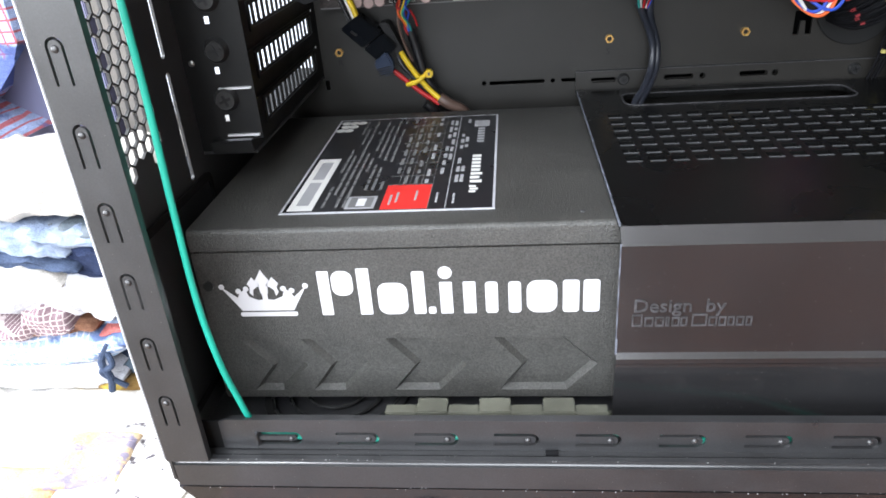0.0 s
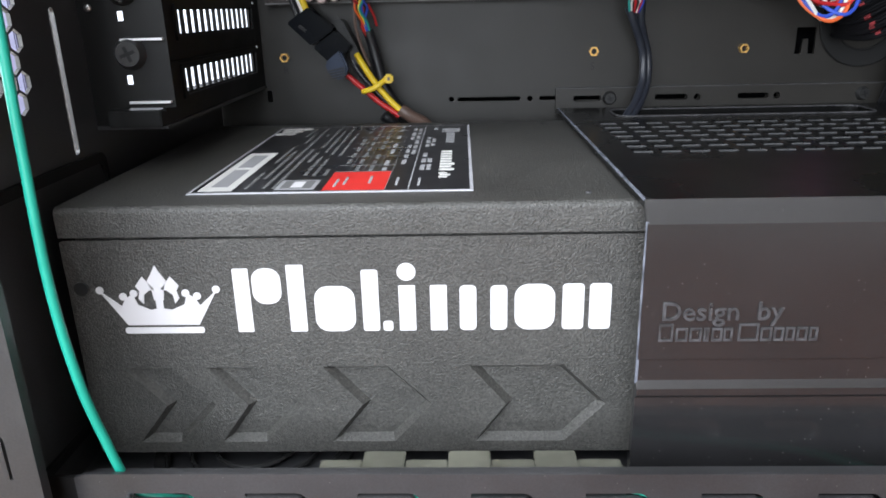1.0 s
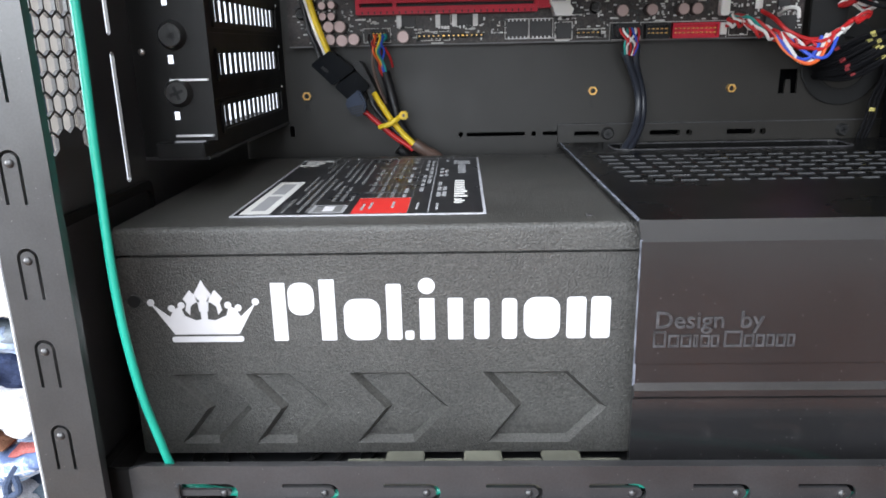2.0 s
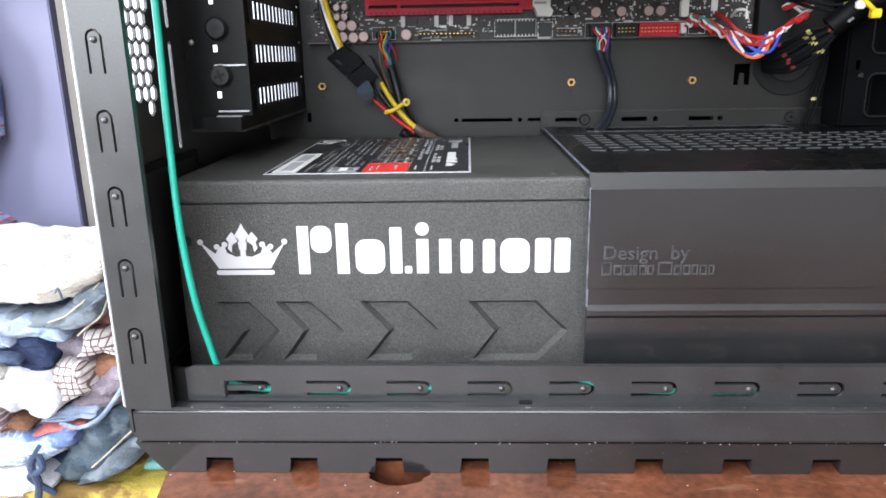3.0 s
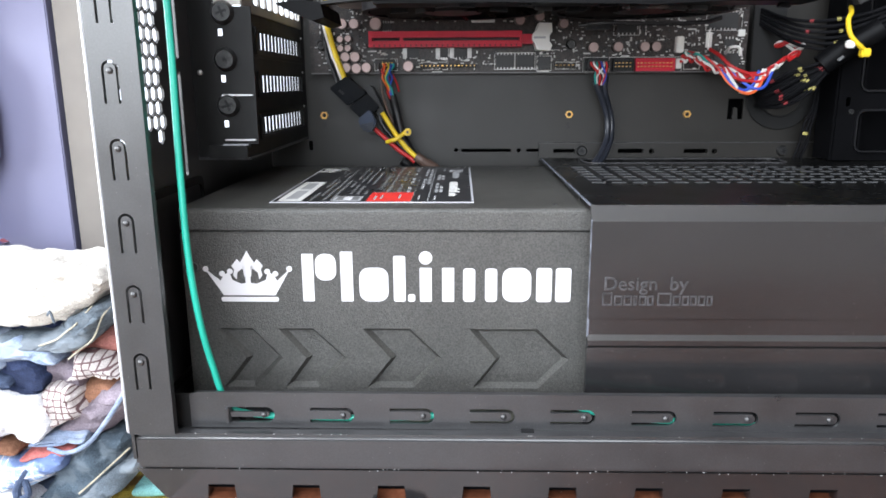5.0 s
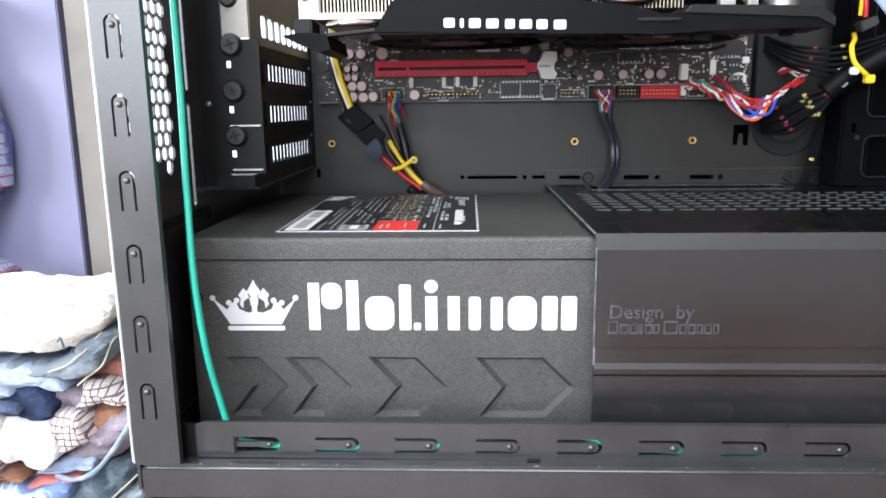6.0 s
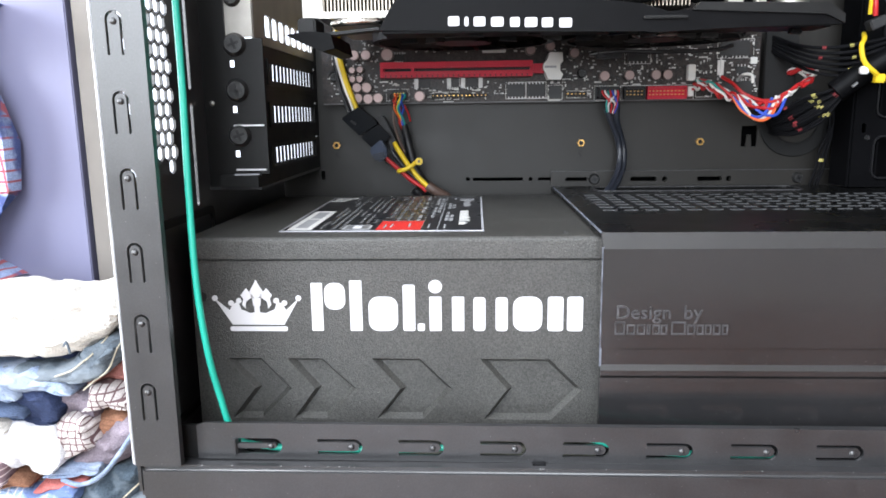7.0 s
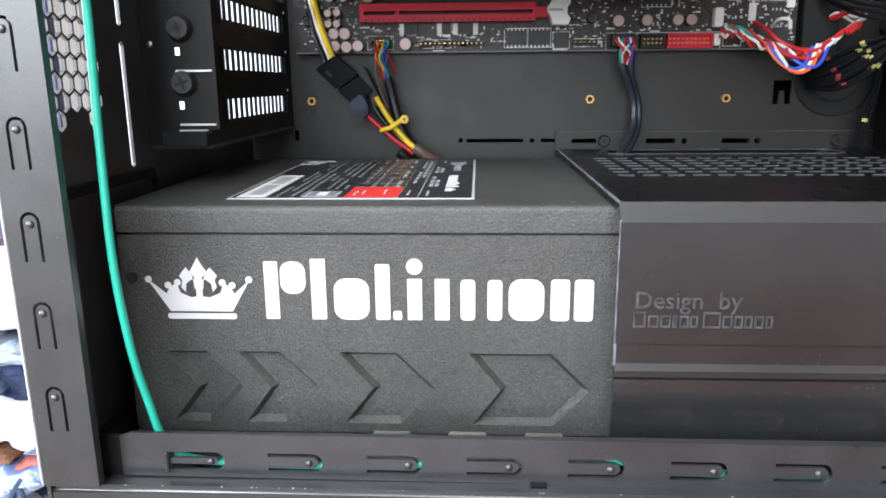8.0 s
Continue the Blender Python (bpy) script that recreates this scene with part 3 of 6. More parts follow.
holes = [disc(-0.0090, 0.1823, 0.0014), rrect(-0.0058, 0.0270, 0.1810, 0.1832, 0.0010), disc(0.0318, 0.1820, 0.0014), rrect(0.0366, 0.0457, 0.1810, 0.1831, 0.0010),
         rrect(0.0538, 0.0680, 0.1806, 0.1831, 0.0010), rrect(0.0954, 0.1120, 0.1803, 0.1829, 0.0010), disc(0.1170, 0.1815, 0.0016), rrect(0.1375, 0.1530, 0.1800, 0.1826, 0.0010), disc(0.1572, 0.1812, 0.0016),
         rrect(-0.1052, -0.1026, 0.1825, 0.1885, 0.0006), [(0.1645, 0.2015), (0.1675, 0.2015), (0.1680, 0.2088), (0.1705, 0.2088), (0.1712, 0.2015), (0.1742, 0.2015), (0.1742, 0.2145), (0.1645, 0.2145)], disc(0.226, 0.213, 0.0016), grom]
part("motherboard_tray", plate([(-0.1312, 0.0850), (CX1 - 0.004, 0.0850), (CX1 - 0.004, CTOP), (-0.1064, CTOP), (-0.1064, 0.1905), (-0.1312, 0.1905)], holes, "y", 0.4015, 0.4030), M_TRAY, case, "matt dark grey steel motherboard tray")
# near-black, so the tray holes look as dark as in shade
part("far_panel", box(-0.1064, CX1 - 0.002, 0.4190, 0.4205, 0.0850, CTOP), M_SHADESTEEL, case)
part("roof", box(CX0, CX1, FY, 0.4205, CTOP, CTOP + 0.004), M_STEEL, case)
part("front_panel", box(CX1 - 0.003, CX1 + 0.02, FY, 0.4205, 0.0850, CTOP, 0.003), M_SLOTS, case)
part("front_column", box(CX1 - 0.020, CX1 - 0.004, FY, FY + 0.002, 0.0960, CTOP), M_STEEL, case)
part("rear_fill", box(-0.1072, -0.1064, 0.4030, 0.4190, 0.0850, CTOP), M_STEEL, case)

# slot covers and their screws
def slot_cover(zs, bent):
    c = thing("slot_cover", (PX, 0.33, zs), "black vented steel expansion slot cover", "slot cover", "expansion slot covers")
    cuts = [rect(0.2895 + 0.00705 * i, 0.2895 + 0.00705 * i + 0.0050, zs + 0.0002, zs + 0.0084) for i in range(13)]
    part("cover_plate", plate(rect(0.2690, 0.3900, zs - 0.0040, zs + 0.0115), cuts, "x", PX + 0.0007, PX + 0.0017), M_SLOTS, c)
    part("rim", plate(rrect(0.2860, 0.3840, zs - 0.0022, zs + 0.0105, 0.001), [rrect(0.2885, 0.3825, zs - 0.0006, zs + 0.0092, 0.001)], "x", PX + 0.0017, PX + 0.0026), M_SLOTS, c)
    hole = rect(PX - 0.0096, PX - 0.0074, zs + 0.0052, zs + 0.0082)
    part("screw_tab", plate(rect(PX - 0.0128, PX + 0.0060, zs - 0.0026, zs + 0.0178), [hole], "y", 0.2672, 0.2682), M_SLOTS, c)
    if bent:
        part("tab_lip", box(PX - 0.0090, PX + 0.0050, 0.2655, 0.2672, zs - 0.0010, zs - 0.0003), M_PALEMETAL, c, "bright bent lip")
    phillips("screw", (PX - 0.0066, 0.2672, zs + 0.0152), (0.1, -1, 0), 0.0054, c)
    part("pip", ball((PX + 0.0020, 0.3870, zs + 0.0110), 0.0007, 0.6, 0), M_PALEMETAL, c)
    return c


for zs in ZS[:3]:
    slot_cover(zs, zs < 0.23)

# ---- power supply ----
F, PT, PB, PL, PR = 0.2221, 0.1752, 0.0922, -0.1228, 0.0700
psu = thing("power_supply", (-0.03, 0.297, 0.0922), "black wrinkle-painted power supply with white printed mark", "power supply")
SEAM = 0.1657
ARROW_T, ARROW_M, ARROW_B = 0.1230, 0.1095, 0.0960
# upper left, upper right, tip, lower right, lower left and notch of each sunk arrow
arrows = [[(u0, ARROW_T), (u1, ARROW_T), (u2, ARROW_M), (u3, ARROW_B), (u4, ARROW_B), (u5, ARROW_M)]
          for u0, u1, u2, u3, u4, u5 in ((-0.1105, -0.0950, -0.0826, -0.0956, -0.1090, -0.0985), (-0.0842, -0.0688, -0.0549, -0.0678, -0.0822, -0.0724),
                                         (-0.0478, -0.0272, -0.0137, -0.0262, -0.0464, -0.0358), (-0.0021, 0.0268, 0.0405, 0.0278, -0.0006, 0.0094))]


def recessed_face(outer, shapes, d, depth, slope):
    """A face at depth d with shapes sunk into it, their walls sloping."""
    bm = bmesh.new()
    loops = [list(outer)] + [list(a) for a in shapes]
    flat = [p for lp in loops for p in lp]
    v = [bm.verts.new((u, d, w)) for u, w in flat]
    for t in geometry.tessellate_polygon([[Vector((u, w, 0)) for u, w in lp] for lp in loops]):
        bm.faces.new([v[i] for i in t])
    s = len(loops[0])
    for a in shapes:
        low = inset_loop(a, slope)
        lv = [bm.verts.new((u, d + depth, w)) for u, w in low]
        n = len(a)
        for i in range(n):
            j = (i + 1) % n
            bm.faces.new((v[s + i], v[s + j], lv[j], lv[i]))
        for t in geometry.tessellate_polygon([[Vector((u, w, 0)) for u, w in low]]):
            bm.faces.new([lv[i] for i in t])
        s += n
    return bm


part("side_panel", recessed_face(rrect(PL, PR, PB, SEAM - 0.0006, 0.0012, 2), arrows, F, 0.0028, 0.0017), M_PSU, psu, "black wrinkled side with sunk arrows")
part("housing", box(PL, PR, F + 0.0036, F + 0.150, PB, SEAM + 0.002, 0.0008), M_PSU, psu)
bm = bmesh.new()
prof = [(F - 0.0007, SEAM + 0.0004)] + [(F + 0.0015 - 0.0022 * math.cos(radians(a)), PT - 0.0022 + 0.0022 * math.sin(radians(a))) for a in range(0, 91, 18)]
prof += [(F + 0.1478 + 0.0022 * math.sin(radians(a)), PT - 0.0022 + 0.0022 * math.cos(radians(a))) for a in range(0, 91, 18)] + [(F + 0.150, SEAM + 0.0003)]
part("top_cover", plate(prof, [], "x", PL + 0.0004, PR, bm), M_PSU, psu, "folded black top cover", smooth=True)
part("side_lip", box(PL - 0.0006, PL + 0.0030, F + 0.003, F + 0.148, PB + 0.001, PT - 0.004, 0.0006), M_DARK, psu)
for sx, sy in ((0.0337, 0.2310), (0.0337, 0.3600), (-0.1150, 0.3600)):
    part("rivet", ball((sx, sy, PT), 0.0011, 0.4, 2), M_EMBOSS, psu, smooth=True)
part("side_screw", cyl((-0.1185, F - 0.0008, 0.150), (0, 1, 0), 0.0022, 0.001, 14), M_SCREW, psu)

# printed mark: a plain crown shape and plain bars
mark_y = (F - 0.00025, F - 0.00002)
crown = part("printed_crown", plate([(-0.1062, 0.1378), (-0.0842, 0.1378), (-0.0776, 0.1492), (-0.0832, 0.1441), (-0.0846, 0.1466), (-0.0868, 0.1480), (-0.0880, 0.1445), (-0.0920, 0.1428),
              (-0.0944, 0.1432), (-0.0944, 0.1465), (-0.0966, 0.1465), (-0.0966, 0.1432), (-0.0985, 0.1428), (-0.1022, 0.1445), (-0.1034, 0.1480), (-0.1058, 0.1466), (-0.1072, 0.1441), (-0.1134, 0.1492)], [], "y", *mark_y), M_WHITE, psu, "white printed crown shape")
part("crown_base", plate(rrect(-0.1074, -0.0829, 0.1350, 0.1370, 0.0008), [], "y", *mark_y), M_WHITE, crown)
part("crown_spear", plate([(-0.0970, 0.1460), (-0.0940, 0.1460), (-0.0936, 0.1496), (-0.0926, 0.1522), (-0.0944, 0.1550), (-0.0954, 0.1572), (-0.0966, 0.1550), (-0.0984, 0.1522), (-0.0974, 0.1496)], [], "y", mark_y[0] - 0.00002, mark_y[1]), M_WHITE, crown)
for side in (-1, 1):
    arm = [(-0.0955 + side * u, w) for u, w in ((0.0010, 0.1495), (0.0030, 0.1520), (0.0042, 0.1536), (0.0054, 0.1522), (0.0066, 0.1506), (0.0056, 0.1490), (0.0062, 0.1465), (0.0048, 0.1448), (0.0044, 0.1478), (0.0026, 0.1492))]
    part("crown_arm", plate(arm, [], "y", mark_y[0] - 0.00002, mark_y[1]), M_WHITE, crown)
for u, w, r in ((-0.1132, 0.1493, 0.0012), (-0.1064, 0.1472, 0.0012), (-0.1030, 0.1482, 0.0012), (-0.0872, 0.1482, 0.0012), (-0.0838, 0.1472, 0.0012), (-0.0778, 0.1493, 0.0012)):
    part("crown_ball", plate(disc(u, w, r, 14), [], "y", mark_y[0] - 0.00003, mark_y[1]), M_WHITE, crown)
BASE_Z, XH = 0.1352, 0.0147
for u0, u1, h0, h1, r in ((-0.0724, -0.0676, 0, 0.0206, 0.0004), (-0.0668, -0.0581, 0.0092, 0.0206, 0.0036), (-0.0562, -0.0511, 0, 0.0216, 0.0004),
                          (-0.0484, -0.0362, 0, XH, 0.0040), (-0.0340, -0.0290, 0, 0.0198, 0.0008), (-0.0280, -0.0250, 0, 0.0032, 0.0008), (-0.0230, -0.0180, 0, XH, 0.0004),
                          (-0.0136, -0.0086, 0, XH, 0.0004), (-0.0048, 0.0002, 0, XH - 0.0002, 0.0014), (0.0044, 0.0094, 0, XH - 0.0003, 0.0014), (0.0116, 0.0236, 0, XH, 0.0040),
                          (0.0258, 0.0322, 0, XH, 0.0012), (0.0338, 0.0402, 0, XH, 0.0012)):
    part("printed_bar", plate(rrect(u0, u1, BASE_Z + h0, BASE_Z + h1, r), [], "y", *mark_y), M_WHITE, psu, "white printed bar")
part("printed_dot", plate(disc(-0.0205, 0.1542, 0.0028, 18), [], "y", *mark_y), M_WHITE, psu, "white printed dot")

# rating label on the top cover
LX0, LX1, LY0, LY1 = -0.0881, -0.0002, 0.2350, 0.3600
lab = part("rating_label", plate(rect(LX0, LX1, LY0, LY1), [], "z", PT, PT + 0.0003), M_LABEL_EDGE, psu, "black rating label with silver edge and red field")


def print_on(name, u0, u1, v0, v1, mat, lift=1, parent=None):
    """A printed field; u and v run from 0 to 1 across the label."""
    w, h = LX1 - LX0, LY1 - LY0
    return part(name, plate(rect(LX0 + u0 * w, LX0 + u1 * w, LY0 + v0 * h, LY0 + v1 * h), [], "z", PT + 0.0002, PT + 0.0003 + 0.00007 * lift), mat, parent or lab)


print_on("black_field", 0.012, 0.988, 0.009, 0.991, M_LABEL)
print_on("sticker", 0.030, 0.150, 0.02, 0.50, M_STICKER, 2)
print_on("code_bar", 0.060, 0.120, 0.06, 0.26, M_GREY, 3)
print_on("code_bar", 0.060, 0.120, 0.29, 0.46, M_GREY, 3)
print_on("red_field", 0.470, 0.690, 0.015, 0.215, M_LABEL_RED, 2)
print_on("badge", 0.300, 0.440, 0.025, 0.125, M_GREY, 2)
print_on("badge_centre", 0.315, 0.425, 0.035, 0.115, M_DIM, 3)
print_on("badge_bar", 0.350, 0.392, 0.045, 0.105, M_WHITE, 4)
print_on("rule", 0.770, 0.775, 0.012, 0.988, M_GREY, 2)
print_on("rule", 0.690, 0.693, 0.012, 0.988, M_DIM, 2)
for v in (0.12, 0.2, 0.33, 0.46, 0.55, 0.66, 0.78, 0.88):
    print_on("rule", 0.470, 0.690, v + 0.10, v + 0.1025, M_DIM, 2)
for u in (0.520, 0.575, 0.632):
    print_on("rule", u, u + 0.003, 0.22, 0.988, M_DIM, 2)
for k in range(8):
    print_on("mark_bar", 0.872, 0.918 + (0.012 if k in (0, 2) else 0.0), 0.22 + 0.036 * k, 0.243 + 0.036 * k, M_STICKER, 2)
for k in range(3):
    print_on("mark_bar", 0.872 + 0.004 * (k % 2), 0.905 + 0.012 * (k % 2), 0.135 + 0.022 * k, 0.150 + 0.022 * k, M_STICKER, 2)
for k in range(6):
    print_on("mark_bar", 0.885, 0.925, 0.64 + 0.032 * k, 0.660 + 0.032 * k, M_GREY, 2)
print_on("mark_bar", 0.860, 0.950, 0.84, 0.92, M_GREY, 2)
random.seed(4)
for u in (0.185, 0.215, 0.250, 0.285, 0.320, 0.355, 0.39, 0.43):
    v = 0.18 if u > 0.3 else 0.04
    while v < 0.93:
        step = random.uniform(0.03, 0.12)
        if random.random() < 0.75:
            print_on("text_bar", u, u + 0.014, v, min(v + step, 0.96), M_DIM, 2)
        v += step + 0.012
for u in (0.490, 0.540, 0.595, 0.648, 0.715, 0.742, 0.795, 0.820):
    v = 0.23
    while v < 0.95:
        step = random.uniform(0.03, 0.07)
        if random.random() < 0.8:
            print_on("text_bar", u, u + 0.018, v, min(v + step, 0.97), M_GREY if u > 0.6 else M_DIM, 2)
        v += step + 0.03
for u, v in ((0.53, 0.07), (0.50, 0.05), (0.62, 0.08), (0.72, 0.06), (0.80, 0.05)):
    print_on("text_bar", u, u + 0.010, v, v + 0.08, M_GREY, 3)
for u, v in ((0.05, 0.95), (0.10, 0.95), (0.15, 0.95), (0.06, 0.90), (0.11, 0.90), (0.04, 0.85), (0.09, 0.85)):
    w, h = LX1 - LX0, LY1 - LY0
    part("mark_disc", plate(disc(LX0 + u * w, LY0 + v * h, 0.0026, 14), [], "z", PT + 0.0002, PT + 0.00045), M_STICKER, lab)

# ---- power supply shroud ----
shr = thing("power_supply_shroud", (0.19, 0.30, 0.0855), "black plastic shroud with slotted top over the lower bay", "shroud")
SX0, SX1, SY, ST = 0.0448, 0.3400, 0.2050, 0.1785
slots = [rect(0.0563 + 0.0098 * i, 0.0563 + 0.0098 * i + 0.0066, 0.2732 + 0.0104 * j, 0.2732 + 0.0104 * j + 0.0056) for i in range(25) for j in range(7)]
slots.append(rrect(0.0680, 0.1860, 0.3555, 0.3775, 0.006))
part("slot_rim", plate(rrect(0.0672, 0.1868, 0.3547, 0.3783, 0.0068), [rrect(0.0680, 0.1860, 0.3555, 0.3775, 0.006)], "z", ST + 0.0001, ST + 0.0006), M_EMBOSS, shr, "raised rim of the long cable slot, coloured as lit")
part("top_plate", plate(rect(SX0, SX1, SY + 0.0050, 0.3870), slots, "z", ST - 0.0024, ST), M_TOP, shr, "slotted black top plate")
front = [(SY + 0.0054, ST), (SY + 0.0048, ST), (SY, ST - 0.0056), (SY, 0.1336), (SY + 0.0006, 0.1332), (SY + 0.0006, 0.1268), (SY - 0.0012, 0.1249), (SY - 0.0012, 0.1228), (SY + 0.0004, 0.1213), (SY + 0.0002, 0.1190), (SY + 0.0010, 0.0870),
         (SY + 0.0034, 0.0870), (SY + 0.0026, 0.1200), (SY + 0.0022, 0.1240), (SY + 0.0022, ST - 0.0066), (SY + 0.0054, ST - 0.0026)]
part("front_face", plate(front, [], "x", SX0, SX1), M_PLASTIC, shr, "satin black front face with a moulded step", smooth=True)
# a small lighter bar at each slot draws its lit edge
lip = None
for i in range(25):
    for j in range(7):
        at = (0.0563 + 0.0098 * i, 0.2732 + 0.0104 * j, ST)
        if lip is None:
            ob = part("slot_lip", box(-0.0001, 0.0067, -0.0007, 0.0001, -0.0006, 0.0004, 0.0002), M_LIP, shr)
            lip = ob.data
        else:
            ob = new("slot_lip", lip)
            ob.parent = shr
            ob.matrix_parent_inverse = Matrix.Translation(-shr.location)
        ob.location = at
flange_cuts = [rrect(u0, u1, 0.1803, 0.1832, 0.0012) for u0, u1 in ((0.0538, 0.0680), (0.0954, 0.1120), (0.1375, 0.1530))] + [disc(u, 0.1816, 0.0017, 14) for u in (0.0850, 0.1170, 0.1572)]
part("back_flange", plate(rect(SX0, SX1, ST - 0.005, 0.1868), flange_cuts, "y", 0.3985, 0.4005), M_TRAY, shr)
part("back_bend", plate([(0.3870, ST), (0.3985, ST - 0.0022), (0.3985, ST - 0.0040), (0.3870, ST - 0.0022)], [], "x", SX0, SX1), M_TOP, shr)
part("flange_edge", box(SX0, SX1, 0.3983, 0.4006, 0.1868, 0.1872), M_EMBOSS, shr, "lighter upper edge")
# thin pale strips draw the highlight along the left edges
part("edge_glint", box(SX0 - 0.0003, SX0 + 0.0003, SY + 0.0052, 0.3870, ST - 0.0004, ST + 0.0003), M_GLINT, shr, "pale highlight drawn along the edge")
part("edge_glint", box(SX0 - 0.0003, SX0 + 0.0004, SY + 0.0003, SY + 0.0009, 0.1260, ST - 0.0050), M_GLINT, shr, "pale highlight drawn along the edge")
for u in (0.0722, 0.2000):
    phillips("screw", (u, 0.3985, 0.1818), (0, -1, 0), 0.0036, shr, M_SCREW)


def lettering(text, size, at, mat, parent, depth=0.0003):
    cu = bpy.data.curves.new("lettering", "FONT")
    cu.body, cu.size, cu.extrude, cu.resolution_u = text, size, depth, 3
    tmp = bpy.data.objects.new("lettering", cu)
    scene.collection.objects.link(tmp)
    me = bpy.data.meshes.new_from_object(tmp.evaluated_get(bpy.context.evaluated_depsgraph_get()))
    bpy.data.objects.remove(tmp)
    me.transform(pose(*at, 90, 0, 0))
    me.materials.append(mat)
    ob = new("lettering", me)
    ob.parent = parent
    if parent.type == "EMPTY":
        ob.matrix_parent_inverse = Matrix.Translation(-parent.location)
    return ob


tagged(lettering("Design  by", 0.0078, (0.0500, SY - 0.0002, 0.1455), M_EMBOSS, shr), "moulded lettering")
for u0, u1 in ((0.0500, 0.0538), (0.0546, 0.0578), (0.0584, 0.0616), (0.0622, 0.0636), (0.0644, 0.0672), (0.0676, 0.0700), (0.0716, 0.0770), (0.0776, 0.0806), (0.0812, 0.0838), (0.0844, 0.0868), (0.0874, 0.0902), (0.0908, 0.0930)):
    part("moulded_bar", plate(rect(u0, u1, 0.1392, 0.1392 + (0.0052 if u0 in (0.0500, 0.0716) else 0.0040)), [rect(u0 + 0.0005, u1 - 0.0005, 0.1398, 0.1392 + (0.0046 if u0 in (0.0500, 0.0716) else 0.0034))], "y", SY - 0.0004, SY + 0.0001), M_EMBOSS, shr, "small moulded bar")

# green wire along the column
wire = tagged(finish("green_wire", tube([(-0.1080, 0.1925, 0.53), (-0.1080, 0.1925, 0.40), (-0.1080, 0.1927, 0.2739), (-0.1079, 0.1925, 0.2353), (-0.1077, 0.1905, 0.2000), (-0.1066, 0.1880, 0.1650), (-0.1044, 0.1880, 0.1386), (-0.1014, 0.1895, 0.1193), (-0.0975, 0.1912, 0.1030),
        (-0.0880, 0.1912, 0.0985), (-0.0600, 0.1900, 0.0978), (-0.0200, 0.1898, 0.0985), (0.0000, 0.1898, 0.1035), (0.0300, 0.1900, 0.1045), (0.0500, 0.1898, 0.1000), (0.0700, 0.1899, 0.0976), (0.1000, 0.1930, 0.0950), (0.130, 0.2, 0.0885)], 0.0013), M_GREEN, smooth=True), "thin green insulated wire hanging inside the case", "wire")

# lint and dust caught along the foot trim and the lower rail
random.seed(21)
bm = bmesh.new()
for k in range(120):
    x, s = random.uniform(CX0 + 0.01, 0.30), random.uniform(0.00010, 0.00028)
    y, z = random.choice(((FY + 0.0012, 0.0806), (FY + 0.0020, 0.0808), (0.1800, 0.0956), (0.1835, 0.0946)))
    box(x, x + s * random.uniform(1, 2.5), y - s * 0.6, y + s * 0.6, z - s * 0.3, z + s * 0.9, bm=bm)
tagged(part("dust", bm, M_GREY, case), kind="stuff")

# ---- bottom of the case under the power supply ----
ring = thing("floor_fan_ring", (-0.075, 0.255, 0.0855), "dark round fan guard in the case floor", "fan guard")
for r in (0.030, 0.022, 0.014):
    lp = [(-0.075 + r * math.cos(radians(a)), 0.235 + r * math.sin(radians(a)), 0.0870) for a in range(0, 361, 15)]
    part("guard_ring", tube(lp, 0.0009, 6, 1), M_SCREW, ring, smooth=True)
part("guard_plate", plate(disc(-0.075, 0.235, 0.034, 32), [disc(-0.075, 0.235, 0.0305, 32)], "z", 0.0856, 0.0872), M_RUBBER, ring)
hinge = thing("filter_strip", (0, 0.199, 0.0855), "smoky clear plastic filter strip behind the lower rail", "dust filter")
part("strip", box(-0.0485, 0.0450, 0.2090, 0.2110, 0.0860, 0.0945, 0.0005), M_CLEAR, hinge)
for i in range(7):
    x, high = -0.0485 + i * 0.0132, i % 2
    part("tooth", box(x, x + 0.0130, 0.2072, 0.2165 if high else 0.2130, 0.0928 + 0.0007 * high, 0.0956 + 0.0007 * high, 0.0004), M_CLEAR, hinge)
for x in (-0.0125, 0.0190):
    part("clip", box(x, x + 0.0070, 0.2040, 0.2068, 0.0870, 0.0935, 0.0004), M_DARK, hinge)

# ---- motherboard ----
mb = thing("motherboard", (0.035, 0.395, 0.3655), "dark brown circuit board with red slot and many parts", "motherboard")
BY = 0.3935                               # face of the board
board = part("board", plate(rect(-0.1000, 0.1700, 0.2306, 0.5000), [disc(-0.0985 + 0.006, 0.2480, 0.0019)], "y", BY, BY + 0.0016), M_PCB, mb, "dark brown printed circuit board")
part("edge_line", box(-0.0998, 0.1698, BY - 0.0002, BY - 0.00005, 0.2309, 0.2315), M_DIM, board)


def can(x, z, r, h=0.0075):
    c = part("capacitor", cyl((x, BY, z), (0, -1, 0), r, h, 18, bevel=r * 0.12), M_CAPSIDE, mb, "pink-topped capacitor", smooth=True)
    part("cap_top", cyl((x, BY - h + 0.0001, z), (0, -1, 0), r * 0.86, 0.0003, 16), M_CAP, c)
    return c


